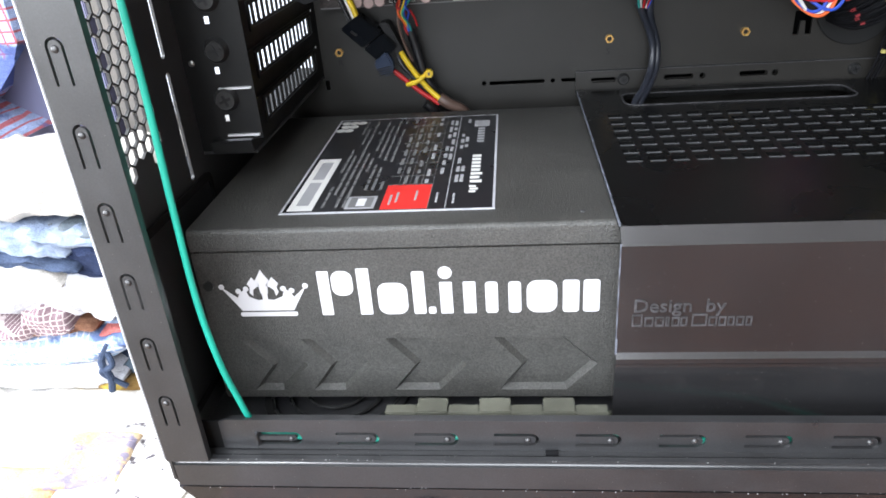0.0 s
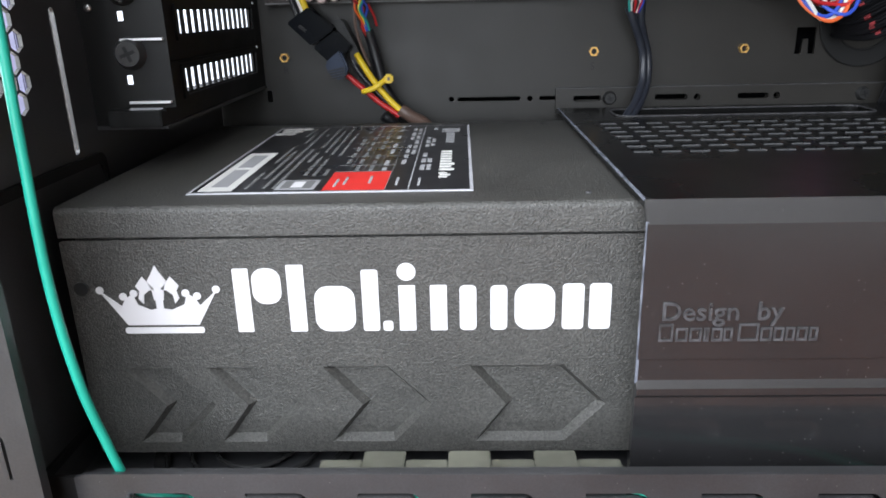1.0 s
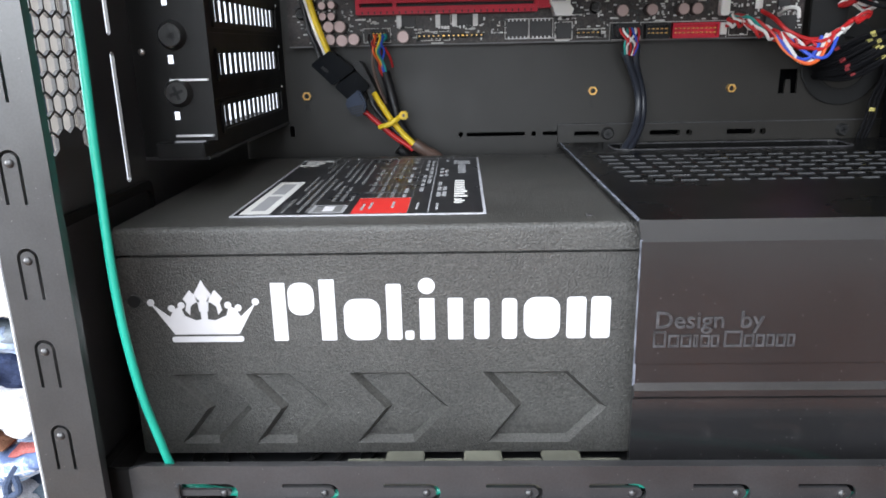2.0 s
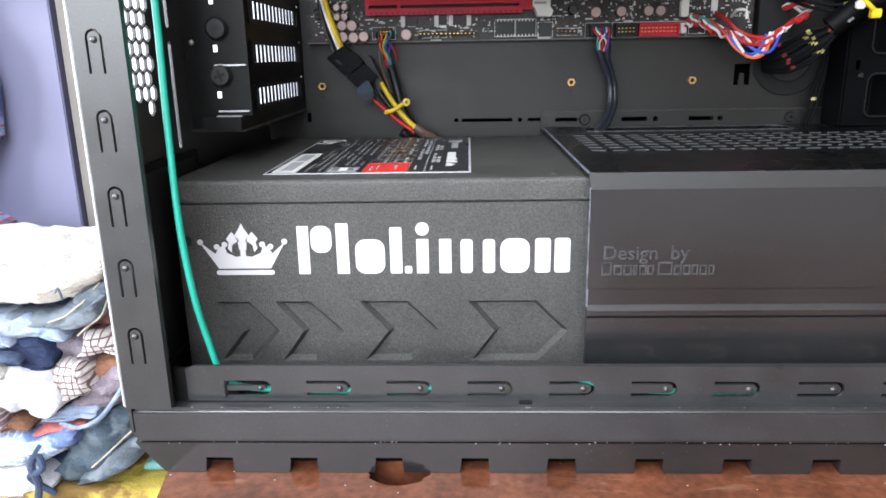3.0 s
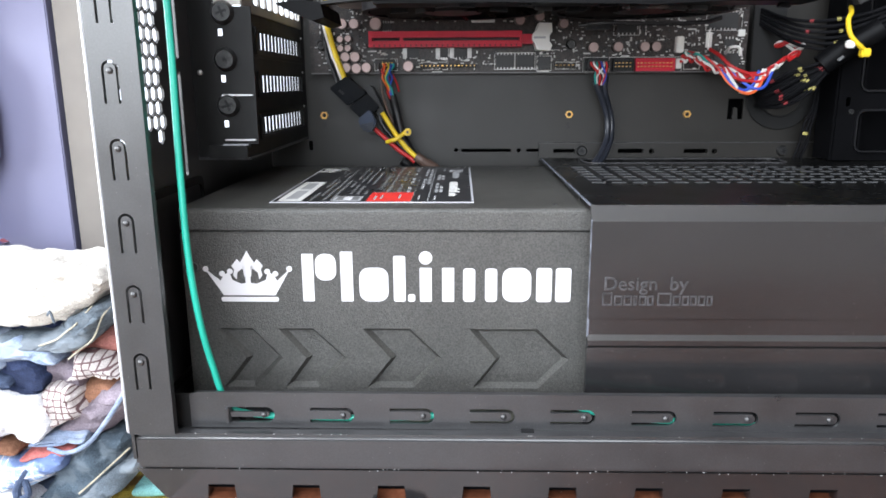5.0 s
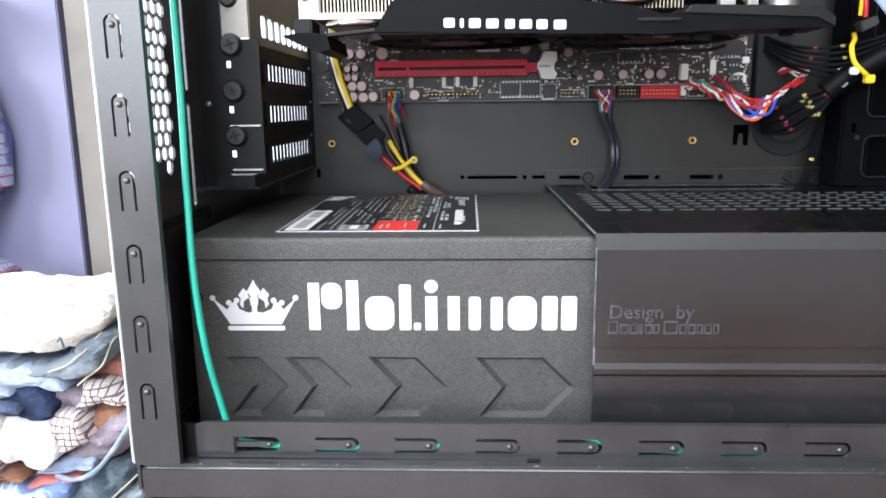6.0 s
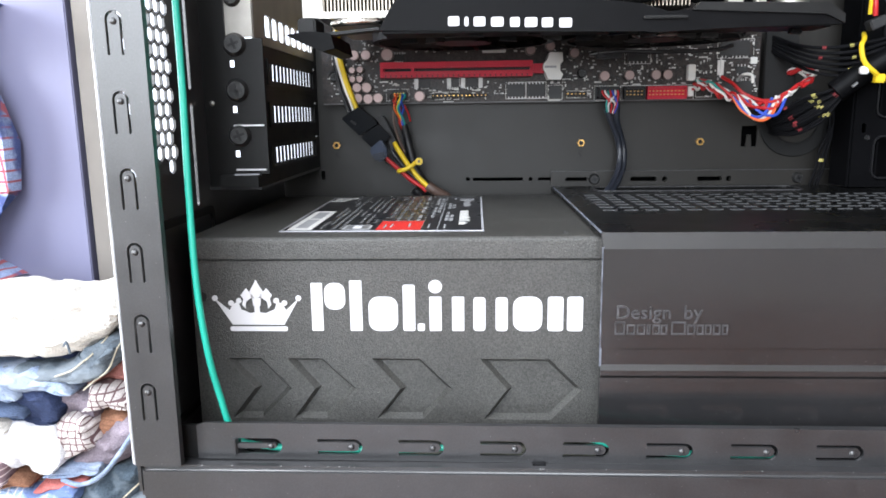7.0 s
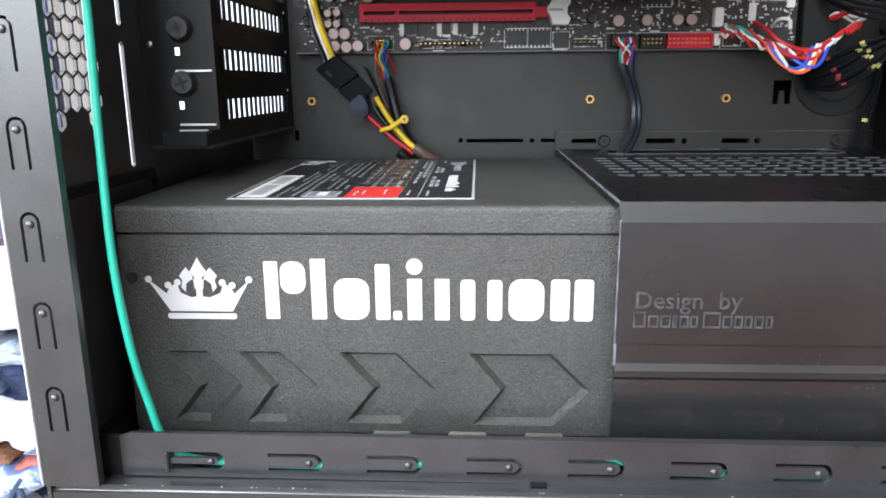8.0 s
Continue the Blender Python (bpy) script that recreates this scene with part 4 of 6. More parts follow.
for x, z, r in ((-0.0786, 0.2604, 0.0032), (-0.0712, 0.2604, 0.0032), (-0.0580, 0.2604, 0.0040), (-0.0800, 0.2515, 0.0021), (-0.0751, 0.2518, 0.0021), (-0.0800, 0.2461, 0.0021), (-0.0754, 0.2461, 0.0021),
                (-0.0772, 0.2409, 0.0030), (-0.0712, 0.2409, 0.0032), (-0.0768, 0.2345, 0.0030), (-0.0705, 0.2340, 0.0032), (-0.0643, 0.2345, 0.0031), (-0.0384, 0.2352, 0.0033),
                (0.0750, 0.2458, 0.0032), (0.0900, 0.2460, 0.0031), (0.1060, 0.2460, 0.0031), (0.1130, 0.2460, 0.0031), (0.0565, 0.2597, 0.0030), (0.0300, 0.2620, 0.0032), (0.0420, 0.2640, 0.0030)):
    can(x, z, r)

# red expansion slot with its white latch
slot = part("expansion_slot", plate(rect(-0.0620, 0.0310, 0.2463, 0.2556), [rect(-0.0600, -0.0430, 0.2500, 0.2518), rect(-0.0410, 0.0295, 0.2500, 0.2518)], "y", BY - 0.0110, BY - 0.0002), M_RED, mb, "long red plastic expansion slot")
part("slot_rib", box(-0.0615, 0.0300, BY - 0.0114, BY - 0.0109, 0.2526, 0.2532), M_RED, slot)
part("slot_rib", box(-0.0615, 0.0300, BY - 0.0114, BY - 0.0109, 0.2486, 0.2491), M_RED, slot)
part("slot_floor", box(-0.0610, 0.0300, BY - 0.0040, BY - 0.0020, 0.2495, 0.2523), M_DARK, slot)
part("slot_nose", box(0.0310, 0.0385, BY - 0.0085, BY - 0.0002, 0.2480, 0.2538, 0.0005), M_RED, slot)
for i in range(28):
    part("contact", box(-0.0590 + 0.0032 * i, -0.0583 + 0.0032 * i, BY - 0.0112, BY - 0.0107, 0.2466, 0.2478), M_DARK, slot)
latch = [(0.0372, 0.2500), (0.0385, 0.2485), (0.0402, 0.2440), (0.0480, 0.2438), (0.0492, 0.2470), (0.0474, 0.2492), (0.0474, 0.2526), (0.0490, 0.2548), (0.0486, 0.2598), (0.0410, 0.2600), (0.0394, 0.2556), (0.0372, 0.2530)]
part("latch", plate(latch, [], "y", BY - 0.0125, BY - 0.0010), M_SLOTWHITE, mb, "white nylon slot latch")
part("latch_slit", box(0.0380, 0.0450, BY - 0.0128, BY - 0.0123, 0.2508, 0.2520), M_GREY, mb)
part("upper_slot", box(0.010, 0.100, BY - 0.008, BY - 0.0002, 0.2900, 0.2990, 0.0005), M_RED, mb)


def header(x0, x1, z0, z1, mat, pins, rows=2, h=0.0062):
    """A shrouded pin header."""
    hd = part("pin_header", plate(rect(x0, x1, z0, z1), [rect(x0 + 0.0009, x1 - 0.0009, z0 + 0.0009, z1 - 0.0009)], "y", BY - h, BY - 0.0002), mat, mb)
    part("header_floor", box(x0 + 0.0005, x1 - 0.0005, BY - 0.0022, BY - 0.0003, z0 + 0.0005, z1 - 0.0005), mat, hd)
    for i in range(pins):
        for j in range(rows):
            x = x0 + (x1 - x0) * (i + 0.8) / (pins + 0.6)
            z = z0 + (z1 - z0) * (0.5 if rows == 1 else 0.36 + 0.28 * j)
            part("pin", box(x - 0.0003, x + 0.0003, BY - h + 0.0008, BY - 0.002, z - 0.0003, z + 0.0003), M_BRASS, hd)
    return hd


header(0.1014, 0.1252, 0.2316, 0.2392, M_RED, 10)
header(0.0876, 0.1003, 0.2318, 0.2392, M_DARK, 5)
header(0.0702, 0.0845, 0.2318, 0.2396, M_DARK, 5)
header(-0.0556, -0.0470, 0.2335, 0.2392, M_DARK, 4)
part("header_stub", box(0.1262, 0.1295, BY - 0.005, BY - 0.0002, 0.2330, 0.2390, 0.0004), M_SLOTWHITE, mb)
part("crystal", box(0.1440, 0.1478, BY - 0.0035, BY - 0.0002, 0.2440, 0.2560, 0.0015), M_SILVER, mb, "silver crystal can")
part("crystal", box(0.0005, 0.0150, BY - 0.0022, BY - 0.0002, 0.2610, 0.2635, 0.0004), M_SILVER, mb)
part("small_connector", box(0.1255, 0.1300, BY - 0.006, BY - 0.0002, 0.2425, 0.2520, 0.0005), M_SLOTWHITE, mb)
for x, z in ((0.0622, 0.2480), (-0.0925, 0.2480)):
    phillips("board_screw", (x, BY, z), (0, -1, 0), 0.0032, mb)


def chip(x0, x1, z0, z1, h=0.0014, legs=0):
    c = part("chip", box(x0, x1, BY - h, BY - 0.0001, z0, z1, 0.0002), M_CHIP, mb)
    bm = bmesh.new()
    for i in range(legs):
        x = x0 + (x1 - x0) * (i + 0.5) / legs
        for z in (z0 - 0.0007, z1 + 0.0007):
            box(x - 0.0003, x + 0.0003, BY - 0.0005, BY - 0.0001, z - 0.0007, z + 0.0007, bm=bm)
    if legs:
        part("chip_legs", bm, M_SILVER, c)
    return c


for x0 in (0.0160, 0.0288):
    chip(x0, x0 + 0.0105, 0.2343, 0.2418, 0.0024, 5)
for x0, z0, w, h, n in ((-0.0395, 0.2405, 0.0075, 0.0062, 0), (-0.0205, 0.2405, 0.0065, 0.0062, 4), (-0.0095, 0.2405, 0.0075, 0.0062, 4), (0.0420, 0.2330, 0.0075, 0.0075, 0), (-0.0545, 0.2570, 0.0060, 0.0040, 4), (0.1460, 0.2570, 0.0170, 0.0090, 8),
                        (0.0900, 0.2545, 0.0120, 0.0060, 5), (-0.0660, 0.2490, 0.0030, 0.0050, 0), (0.1500, 0.2340, 0.0160, 0.0080, 6), (0.1560, 0.2465, 0.0060, 0.0040, 3)):
    c = chip(x0, x0 + w, z0, z0 + h, legs=n)
for x in (-0.0420, -0.0215, -0.0128, -0.0018):
    part("heat_tab", box(x, x + 0.0026, BY - 0.0020, BY - 0.0001, 0.2400, 0.2468, 0.0003), M_PAD, mb)
part("label_spot", box(0.1640, 0.1680, BY - 0.0012, BY - 0.0001, 0.2520, 0.2560, 0.0002), M_STICKER, mb)
for u0, u1, w0, w1 in ((0.0150, 0.0276, 0.2330, 0.2432), (0.0278, 0.0404, 0.2330, 0.2432), (0.0412, 0.0505, 0.2322, 0.2412), (-0.0318, -0.0140, 0.2330, 0.2378), (0.0860, 0.1310, 0.2309, 0.2402), (-0.0600, -0.0455, 0.2325, 0.2400), (-0.0420, -0.0330, 0.2398, 0.2474), (-0.0215, -0.0135, 0.2398, 0.2474), (-0.0105, -0.0010, 0.2398, 0.2474), (0.0530, 0.0660, 0.2330, 0.2375), (0.0700, 0.0850, 0.2310, 0.2402), (0.1320, 0.1420, 0.2325, 0.2400), (0.0880, 0.1040, 0.2530, 0.2620), (0.1440, 0.1660, 0.2555, 0.2670)):
    part("silkscreen_frame", plate(rect(u0, u1, w0, w1), [rect(u0 + 0.0003, u1 - 0.0003, w0 + 0.0003, w1 - 0.0003)], "y", BY - 0.00012, BY - 0.00002), M_SILK, board)
for u, w, n in ((0.0420, 0.2420, 6), (0.0500, 0.2440, 5), (-0.0330, 0.2384, 4), (-0.0060, 0.2384, 5), (0.1150, 0.2500, 4), (0.1330, 0.2560, 5), (-0.0560, 0.2420, 4), (-0.0850, 0.2320, 3), (0.0700, 0.2420, 4), (0.0415, 0.2312, 7), (-0.0240, 0.2312, 6), (0.0710, 0.2308, 5), (0.0930, 0.2403, 5), (0.1350, 0.2420, 6), (-0.0640, 0.2440, 5)):
    part("silkscreen_bar", box(u, u + 0.0011 * n, BY - 0.00012, BY - 0.00002, w, w + 0.0009), M_SILK, board)
# bare pin rows along the edge
for x0, n in ((-0.0300, 6), (-0.0170, 5), (-0.0075, 5), (0.0530, 5)):
    hd = part("pin_strip", box(x0 - 0.0012, x0 + 0.0025 * n - 0.0010, BY - 0.0024, BY - 0.0001, 0.2342, 0.2366, 0.0002), M_DARK, mb)
    for i in range(n):
        part("pin", box(x0 + 0.0025 * i - 0.0003, x0 + 0.0025 * i + 0.0003, BY - 0.0070, BY - 0.002, 0.2351, 0.2357), M_BRASS, hd)
# small parts scattered over the board
random.seed(11)
bm_s, bm_d, bm_w = bmesh.new(), bmesh.new(), bmesh.new()
taken = [(-0.0640, 0.0500, 0.2435, 0.2610), (0.0690, 0.1310, 0.2310, 0.2400), (0.0150, 0.0400, 0.2330, 0.2430)]
for k in range(2100):
    x, z = random.uniform(-0.0985, 0.1680), random.uniform(0.2325, 0.2780)
    if any(a < x < b and c < z < d for a, b, c, d in taken):
        continue
    w, h = random.choice(((0.0012, 0.0006), (0.0006, 0.0012), (0.0016, 0.0008), (0.0009, 0.0016), (0.0022, 0.0007)))
    t = random.choice((0, 1, 1, 1, 2, 2))
    box(x, x + w, BY - (0.0007, 0.0008, 0.00008)[t], BY - 0.00002, z, z + h, bm=(bm_s, bm_d, bm_w)[t])
tagged(part("solder_scatter", bm_s, M_PAD, mb), kind="stuff")
tagged(part("chip_scatter", bm_d, M_CHIP, mb), kind="stuff")
tagged(part("silkscreen_scatter", bm_w, M_SILK, mb), kind="stuff")

# brass stand-offs in the tray
for x in (-0.0940, 0.0635, 0.1384):
    so = thing("standoff", (x, 0.4015, 0.2050), "brass motherboard stand-off in the tray", "standoff", "stand-offs in the tray")
    part("collar", plate([(x + 0.0024 * math.cos(radians(60 * i)), 0.2050 + 0.0024 * math.sin(radians(60 * i))) for i in range(6)], [disc(x, 0.2050, 0.0015, 12)], "y", 0.3985, 0.4014), M_BRASS, so)
    part("bore", cyl((x, 0.4005, 0.2050), (0, 1, 0), 0.0014, 0.0008, 12), M_DARK, so)
stamp = thing("tray_stamp", (-0.094, 0.4014, 0.198), "faint stamped letters in the tray", "stamp")
lettering("R", 0.0052, (-0.0955, 0.4013, 0.1968), M_DARK, stamp, 0.0001)
lettering("S", 0.0052, (0.0620, 0.4013, 0.1960), M_DARK, stamp, 0.0001)

# rubber grommet round the cable hole
gr = thing("cable_grommet", (0.1968, 0.4000, 0.2170), "black rubber grommet round a cable hole", "grommet")
for r, w, y in ((0.0215, 0.0007, 0.4006), (0.0138, 0.0006, 0.3998)):
    part("grommet_rim", tube([(0.1968 + r * math.cos(radians(a)), y, 0.2170 + r * math.sin(radians(a))) for a in range(0, 361, 12)], w, 8, 1), M_RUBBER, gr, smooth=True)
part("grommet_collar", plate(disc(0.1968, 0.2170, 0.0213, 36), [disc(0.1968, 0.2170, 0.0140, 30)], "y", 0.3998, 0.4009), M_RUBBER, gr)
part("grommet_flap", plate(disc(0.1968, 0.2170, 0.0142, 30), [[(0.1950 + 0.0095 * math.cos(radians(a)), 0.2190 + 0.0085 * math.sin(radians(a))) for a in range(0, 360, 15)]], "y", 0.4010, 0.4014), M_TRAY, gr)

# ---- graphics card ----
gpu = thing("graphics_card", (0.035, 0.33, 0.265), "black graphics card with aluminium fins and twin fans", "graphics card")
GY = 0.2620
shape = [(-0.0464, 0.2606), (0.0369, 0.2588), (0.0700, 0.2583), (0.0760, 0.2578), (0.1006, 0.2590), (0.1537, 0.2600), (0.1520, 0.2615), (0.1462, 0.2645), (0.0900, 0.2672), (0.0800, 0.2665), (0.0684, 0.2700), (0.0366, 0.2735), (-0.0370, 0.2745), (-0.0400, 0.2715)]
cover = part("shroud_side", plate(shape, [], "y", GY, GY + 0.0040), M_GPU, gpu, "angular black shroud side")
part("shroud_bevel", plate([(GY + 0.0002, 0.2738), (GY + 0.0130, 0.2790), (GY + 0.0130, 0.2775), (GY + 0.0030, 0.2725)], [], "x", -0.0370, 0.0500), M_GPU, gpu)
part("shroud_wing", plate([(0.0900, 0.2668), (0.1462, 0.2641), (0.1540, 0.2602), (0.1540, 0.2640), (0.1470, 0.2688), (0.0930, 0.2700)], [], "y", GY - 0.0012, GY + 0.0035), M_SLOTS, gpu)
part("shroud_ridge", box(0.0690, 0.0880, GY - 0.0016, GY - 0.0001, 0.2634, 0.2648, 0.0004), M_SLOTS, gpu)
part("shroud_lip", box(-0.0450, 0.1500, GY + 0.0005, GY + 0.0200, 0.2592, 0.2602, 0.0004), M_GPU, gpu)
part("shroud_end", plate([(-0.0885, 0.2596), (-0.0780, 0.2612), (-0.0680, 0.2600), (-0.0665, 0.2535), (-0.0720, 0.2522), (-0.0800, 0.2555)], [], "y", GY + 0.0010, GY + 0.0500), M_GPU, gpu)
part("shroud_block", box(-0.0826, -0.0745, GY + 0.0008, GY + 0.0200, 0.2600, 0.2668, 0.0008), M_SLOTS, gpu)
part("shroud_arm", plate([(-0.0745, 0.2600), (-0.0464, 0.2625), (-0.0464, 0.2612), (-0.0680, 0.2592)], [], "y", GY + 0.0020, GY + 0.0100), M_SLOTS, gpu)
for u0, u1 in ((-0.0163, -0.0098), (-0.0083, -0.0066), (-0.0051, 0.0016), (0.0025, 0.0095), (0.0108, 0.0166), (0.0172, 0.0242), (0.0246, 0.0310), (0.0322, 0.0392)):
    du = (u0 + 0.0163) * 0.03
    w = 0.0008 if u1 - u0 > 0.005 else 0.0
    part("printed_bar", plate(rrect(u0 + w, u1 - w, 0.2620 - du, 0.2660 - du, 0.0008), [], "y", GY - 0.0003, GY + 0.0001), M_WHITE, cover, "white printed bar")
part("end_plate", plate(rect(-0.0812, -0.0720, 0.2672, 0.3050), [disc(-0.0782, 0.2772, 0.0012, 12)], "y", GY + 0.0060, GY + 0.0075), M_ENDPLATE, gpu, "bright metal cooler end plate")
part("base_strip", box(-0.0745, -0.0390, GY + 0.0050, GY + 0.1000, 0.2668, 0.2698, 0.0003), M_ENDPLATE, gpu)
phillips("cooler_screw", (-0.0782, GY + 0.0060, 0.2772), (0, -1, 0), 0.0024, gpu, M_SILVER)
fin_mesh = None
for i in range(100):
    x = -0.0735 + 0.00166 * i
    if fin_mesh is None:
        f = part("fin", box(-0.00028, 0.00028, GY + 0.0080, GY + 0.1180, 0.2700, 0.3050), M_ALU, gpu)
        fin_mesh = f.data
        f.location = (x, 0, 0)
    else:
        f = new("fin", fin_mesh)
        f.parent = gpu
        f.matrix_parent_inverse = Matrix.Translation(-gpu.location)
        f.location = (x, 0, 0)
part("fin_back", box(-0.0735, 0.0940, GY + 0.0180, GY + 0.0190, 0.2702, 0.3050), M_DARK, gpu)
part("heat_pipe", tube([(-0.068, GY + 0.006, 0.2645), (-0.060, GY + 0.004, 0.2652), (-0.050, GY + 0.006, 0.2655), (-0.040, GY + 0.012, 0.2650)], 0.0016, 10), M_CHROME, gpu, "polished heat pipe", smooth=True)
part("heat_pipe", tube([(0.050, GY + 0.012, 0.2820), (0.056, GY + 0.006, 0.2755), (0.066, GY + 0.004, 0.2738), (0.078, GY + 0.006, 0.2760), (0.083, GY + 0.014, 0.2830)], 0.0034, 12), M_CHROME, gpu, "polished heat pipe", smooth=True)
part("heat_pipe", tube([(0.088, GY + 0.012, 0.2760), (0.110, GY + 0.010, 0.2745), (0.130, GY + 0.012, 0.2755)], 0.0042, 12), M_CHROME, gpu, "polished heat pipe", smooth=True)
part("capped_stud", box(0.1060, 0.1125, GY + 0.0030, GY + 0.0090, 0.2690, 0.2755, 0.0006), M_ENDPLATE, gpu)
part("capped_stud", box(0.1180, 0.1225, GY + 0.0030, GY + 0.0090, 0.2690, 0.2780, 0.0012), M_ENDPLATE, gpu)
part("capped_stud", cyl((0.1360, GY + 0.012, 0.2680), (0, 0, 1), 0.0075, 0.02, 18), M_ENDPLATE, gpu, smooth=True)
random.seed(17)
for k in range(16):
    u, w = -0.040 + 0.0118 * k + random.uniform(-0.003, 0.003), random.uniform(0.004, 0.010)
    y, z = GY + random.uniform(0.004, 0.030), 0.2572 + random.uniform(0.0, 0.0014)
    part("underside_clip", slab([(u, z), (u + w, z + random.uniform(-0.0006, 0.0008)), (u + w - 0.001, z + 0.0022), (u + 0.0012, z + 0.0026)], y, y + 0.004, 0.0003), random.choice((M_SMOKE, M_SLOTS, M_GPU)), gpu)
part("fan_lead", tube([(0.060, 0.352, 0.2560), (0.075, 0.350, 0.2572), (0.100, 0.350, 0.2566), (0.128, 0.352, 0.2572), (0.140, 0.356, 0.2600)], 0.0012, 8), M_BLACKW, gpu, "thin black fan lead", smooth=True)
part("fan_plug", box(0.0640, 0.0780, 0.3500, 0.3560, 0.2535, 0.2580, 0.0005), M_DARK, gpu)
part("card_board", box(-0.0900, 0.1500, GY + 0.0180, 0.3820, 0.3060, 0.3076), M_PCB, gpu)
part("back_plate", box(-0.0900, 0.1500, GY + 0.0180, 0.3820, 0.3085, 0.3100, 0.0005), M_DARK, gpu)
for cx in (-0.010, 0.088):
    fan = part("fan", plate(disc(cx, 0.322, 0.0470, 40), [disc(cx, 0.322, 0.0440, 40)], "z", 0.2604, 0.2670), M_GPU, gpu, "dark glossy fan")
    part("hub", cyl((cx, 0.322, 0.2602), (0, 0, 1), 0.0150, 0.006, 24), M_DARK, fan)
    for k in range(11):
        a = 2 * math.pi * k / 11
        bm = bmesh.new()
        rows = []
        for r in (0.0145, 0.025, 0.034, 0.0432):
            sw = a + (r - 0.0145) * 9
            rows.append([bm.verts.new((cx + r * math.cos(sw + s * 0.26), 0.322 + r * math.sin(sw + s * 0.26), 0.2598 + (0.0060 if s else 0.0))) for s in (0, 1)])
        for p, q in zip(rows, rows[1:]):
            bm.faces.new((p[0], p[1], q[1], q[0]))
        bmesh.ops.solidify(bm, geom=bm.faces[:], thickness=0.0008)
        part("blade", bm, M_SMOKE, fan)
brk = part("bracket", plate(rect(0.2700, 0.3900, ZS[3] - 0.0040, ZS[4] + 0.0115), [rrect(0.2880 + 0.0125 * i, 0.2880 + 0.0125 * i + 0.0102, ZS[3] + 0.0002, ZS[3] + 0.0105, 0.002) for i in range(8)], "x", PX + 0.0007, PX + 0.0017), M_ENDPLATE, gpu, "bare metal card bracket")
part("bracket_tab", plate(rect(PX - 0.0105, PX + 0.0018, ZS[3] - 0.0020, ZS[4] + 0.0175), [], "y", 0.2670, 0.2680), M_ENDPLATE, brk)
for z in (ZS[3], ZS[4]):
    phillips("screw", (PX - 0.0066, 0.2670, z + 0.0152), (0.1, -1, 0), 0.0042, brk)

# ---- cables ----
pw = thing("power_cable", (-0.06, 0.384, 0.21), "black power connector with yellow, black and red wires", "cable")
part("yellow_wire", tube([(-0.0860, 0.384, 0.2900), (-0.0880, 0.384, 0.2672), (-0.0868, 0.384, 0.2577), (-0.0838, 0.384, 0.2459), (-0.0810, 0.384, 0.2373), (-0.0770, 0.382, 0.2270)], 0.0017), M_YELLOW, pw, smooth=True)
part("white_wire", tube([(-0.0890, 0.386, 0.2900), (-0.0898, 0.385, 0.2672), (-0.0889, 0.385, 0.2577), (-0.0860, 0.385, 0.2459), (-0.0826, 0.384, 0.2363), (-0.0790, 0.382, 0.2270)], 0.0011), M_WHITEW, pw, smooth=True)
for d in (0.0, 0.0026):
    part("black_wire", tube([(-0.0905 + d, 0.388, 0.2900), (-0.0910 + d, 0.387, 0.2672), (-0.0903 + d, 0.387, 0.2544), (-0.0873 + d, 0.386, 0.2391), (-0.0815 + d, 0.382, 0.2260)], 0.0012), M_BLACKW, pw, smooth=True)


top_half = part("connector_top", slab([(-0.0862, 0.2222), (-0.0754, 0.2293), (-0.0635, 0.2192), (-0.0750, 0.2114)], 0.3765, 0.3880, 0.0007), M_NYLON, pw, "black nylon connector half")
part("ridge", slab([(-0.0808, 0.2206), (-0.0795, 0.2214), (-0.0765, 0.2189), (-0.0778, 0.2181)], 0.3758, 0.3768, 0.0002), M_DARK, top_half)
part("connector_bottom", slab([(-0.0746, 0.2108), (-0.0632, 0.2186), (-0.0560, 0.2110), (-0.0655, 0.2020)], 0.3772, 0.3880, 0.0007), M_NYLON, pw, "black nylon connector half")
part("connector_side", slab([(-0.0660, 0.2230), (-0.0610, 0.2235), (-0.0520, 0.2050), (-0.0560, 0.2010), (-0.0605, 0.2130)], 0.3840, 0.3960, 0.0008), M_DARK, pw)
grip = part("grip", slab([(-0.0689, 0.2037), (-0.0612, 0.2097), (-0.0575, 0.2020), (-0.0592, 0.1968), (-0.0640, 0.1955), (-0.0672, 0.1985)], 0.3735, 0.3800, 0.0010), M_CLIPBLUE, pw, "blue-black ribbed grip")
for k in range(4):
    part("grip_rib", slab([(-0.0672 + 0.0003 * k, 0.2003 - 0.0012 * k), (-0.0594 + 0.0002 * k, 0.2018 - 0.0012 * k), (-0.0594 + 0.0002 * k, 0.2012 - 0.0012 * k), (-0.0672 + 0.0003 * k, 0.1997 - 0.0012 * k)], 0.3729, 0.3738, 0.0001), M_DARK, grip)
part("yellow_wire", tube([(-0.0545, 0.383, 0.2070), (-0.0515, 0.381, 0.2023), (-0.0467, 0.381, 0.1946), (-0.0405, 0.381, 0.1864), (-0.0335, 0.380, 0.1797)], 0.0016), M_YELLOW, pw, smooth=True)
part("red_wire", tube([(-0.0620, 0.382, 0.2000), (-0.0587, 0.381, 0.1968), (-0.0511, 0.381, 0.1900), (-0.0441, 0.381, 0.1839), (-0.0345, 0.381, 0.1770)], 0.0014), M_REDW, pw, smooth=True)
for d in (0.0, 0.003):
    part("black_wire", tube([(-0.0570 + d, 0.386, 0.2040), (-0.0545 + d, 0.385, 0.1990), (-0.0490 + d, 0.385, 0.1920), (-0.0420 + d, 0.385, 0.1845), (-0.0330 + d, 0.384, 0.1770)], 0.0014), M_BLACKW, pw, smooth=True)
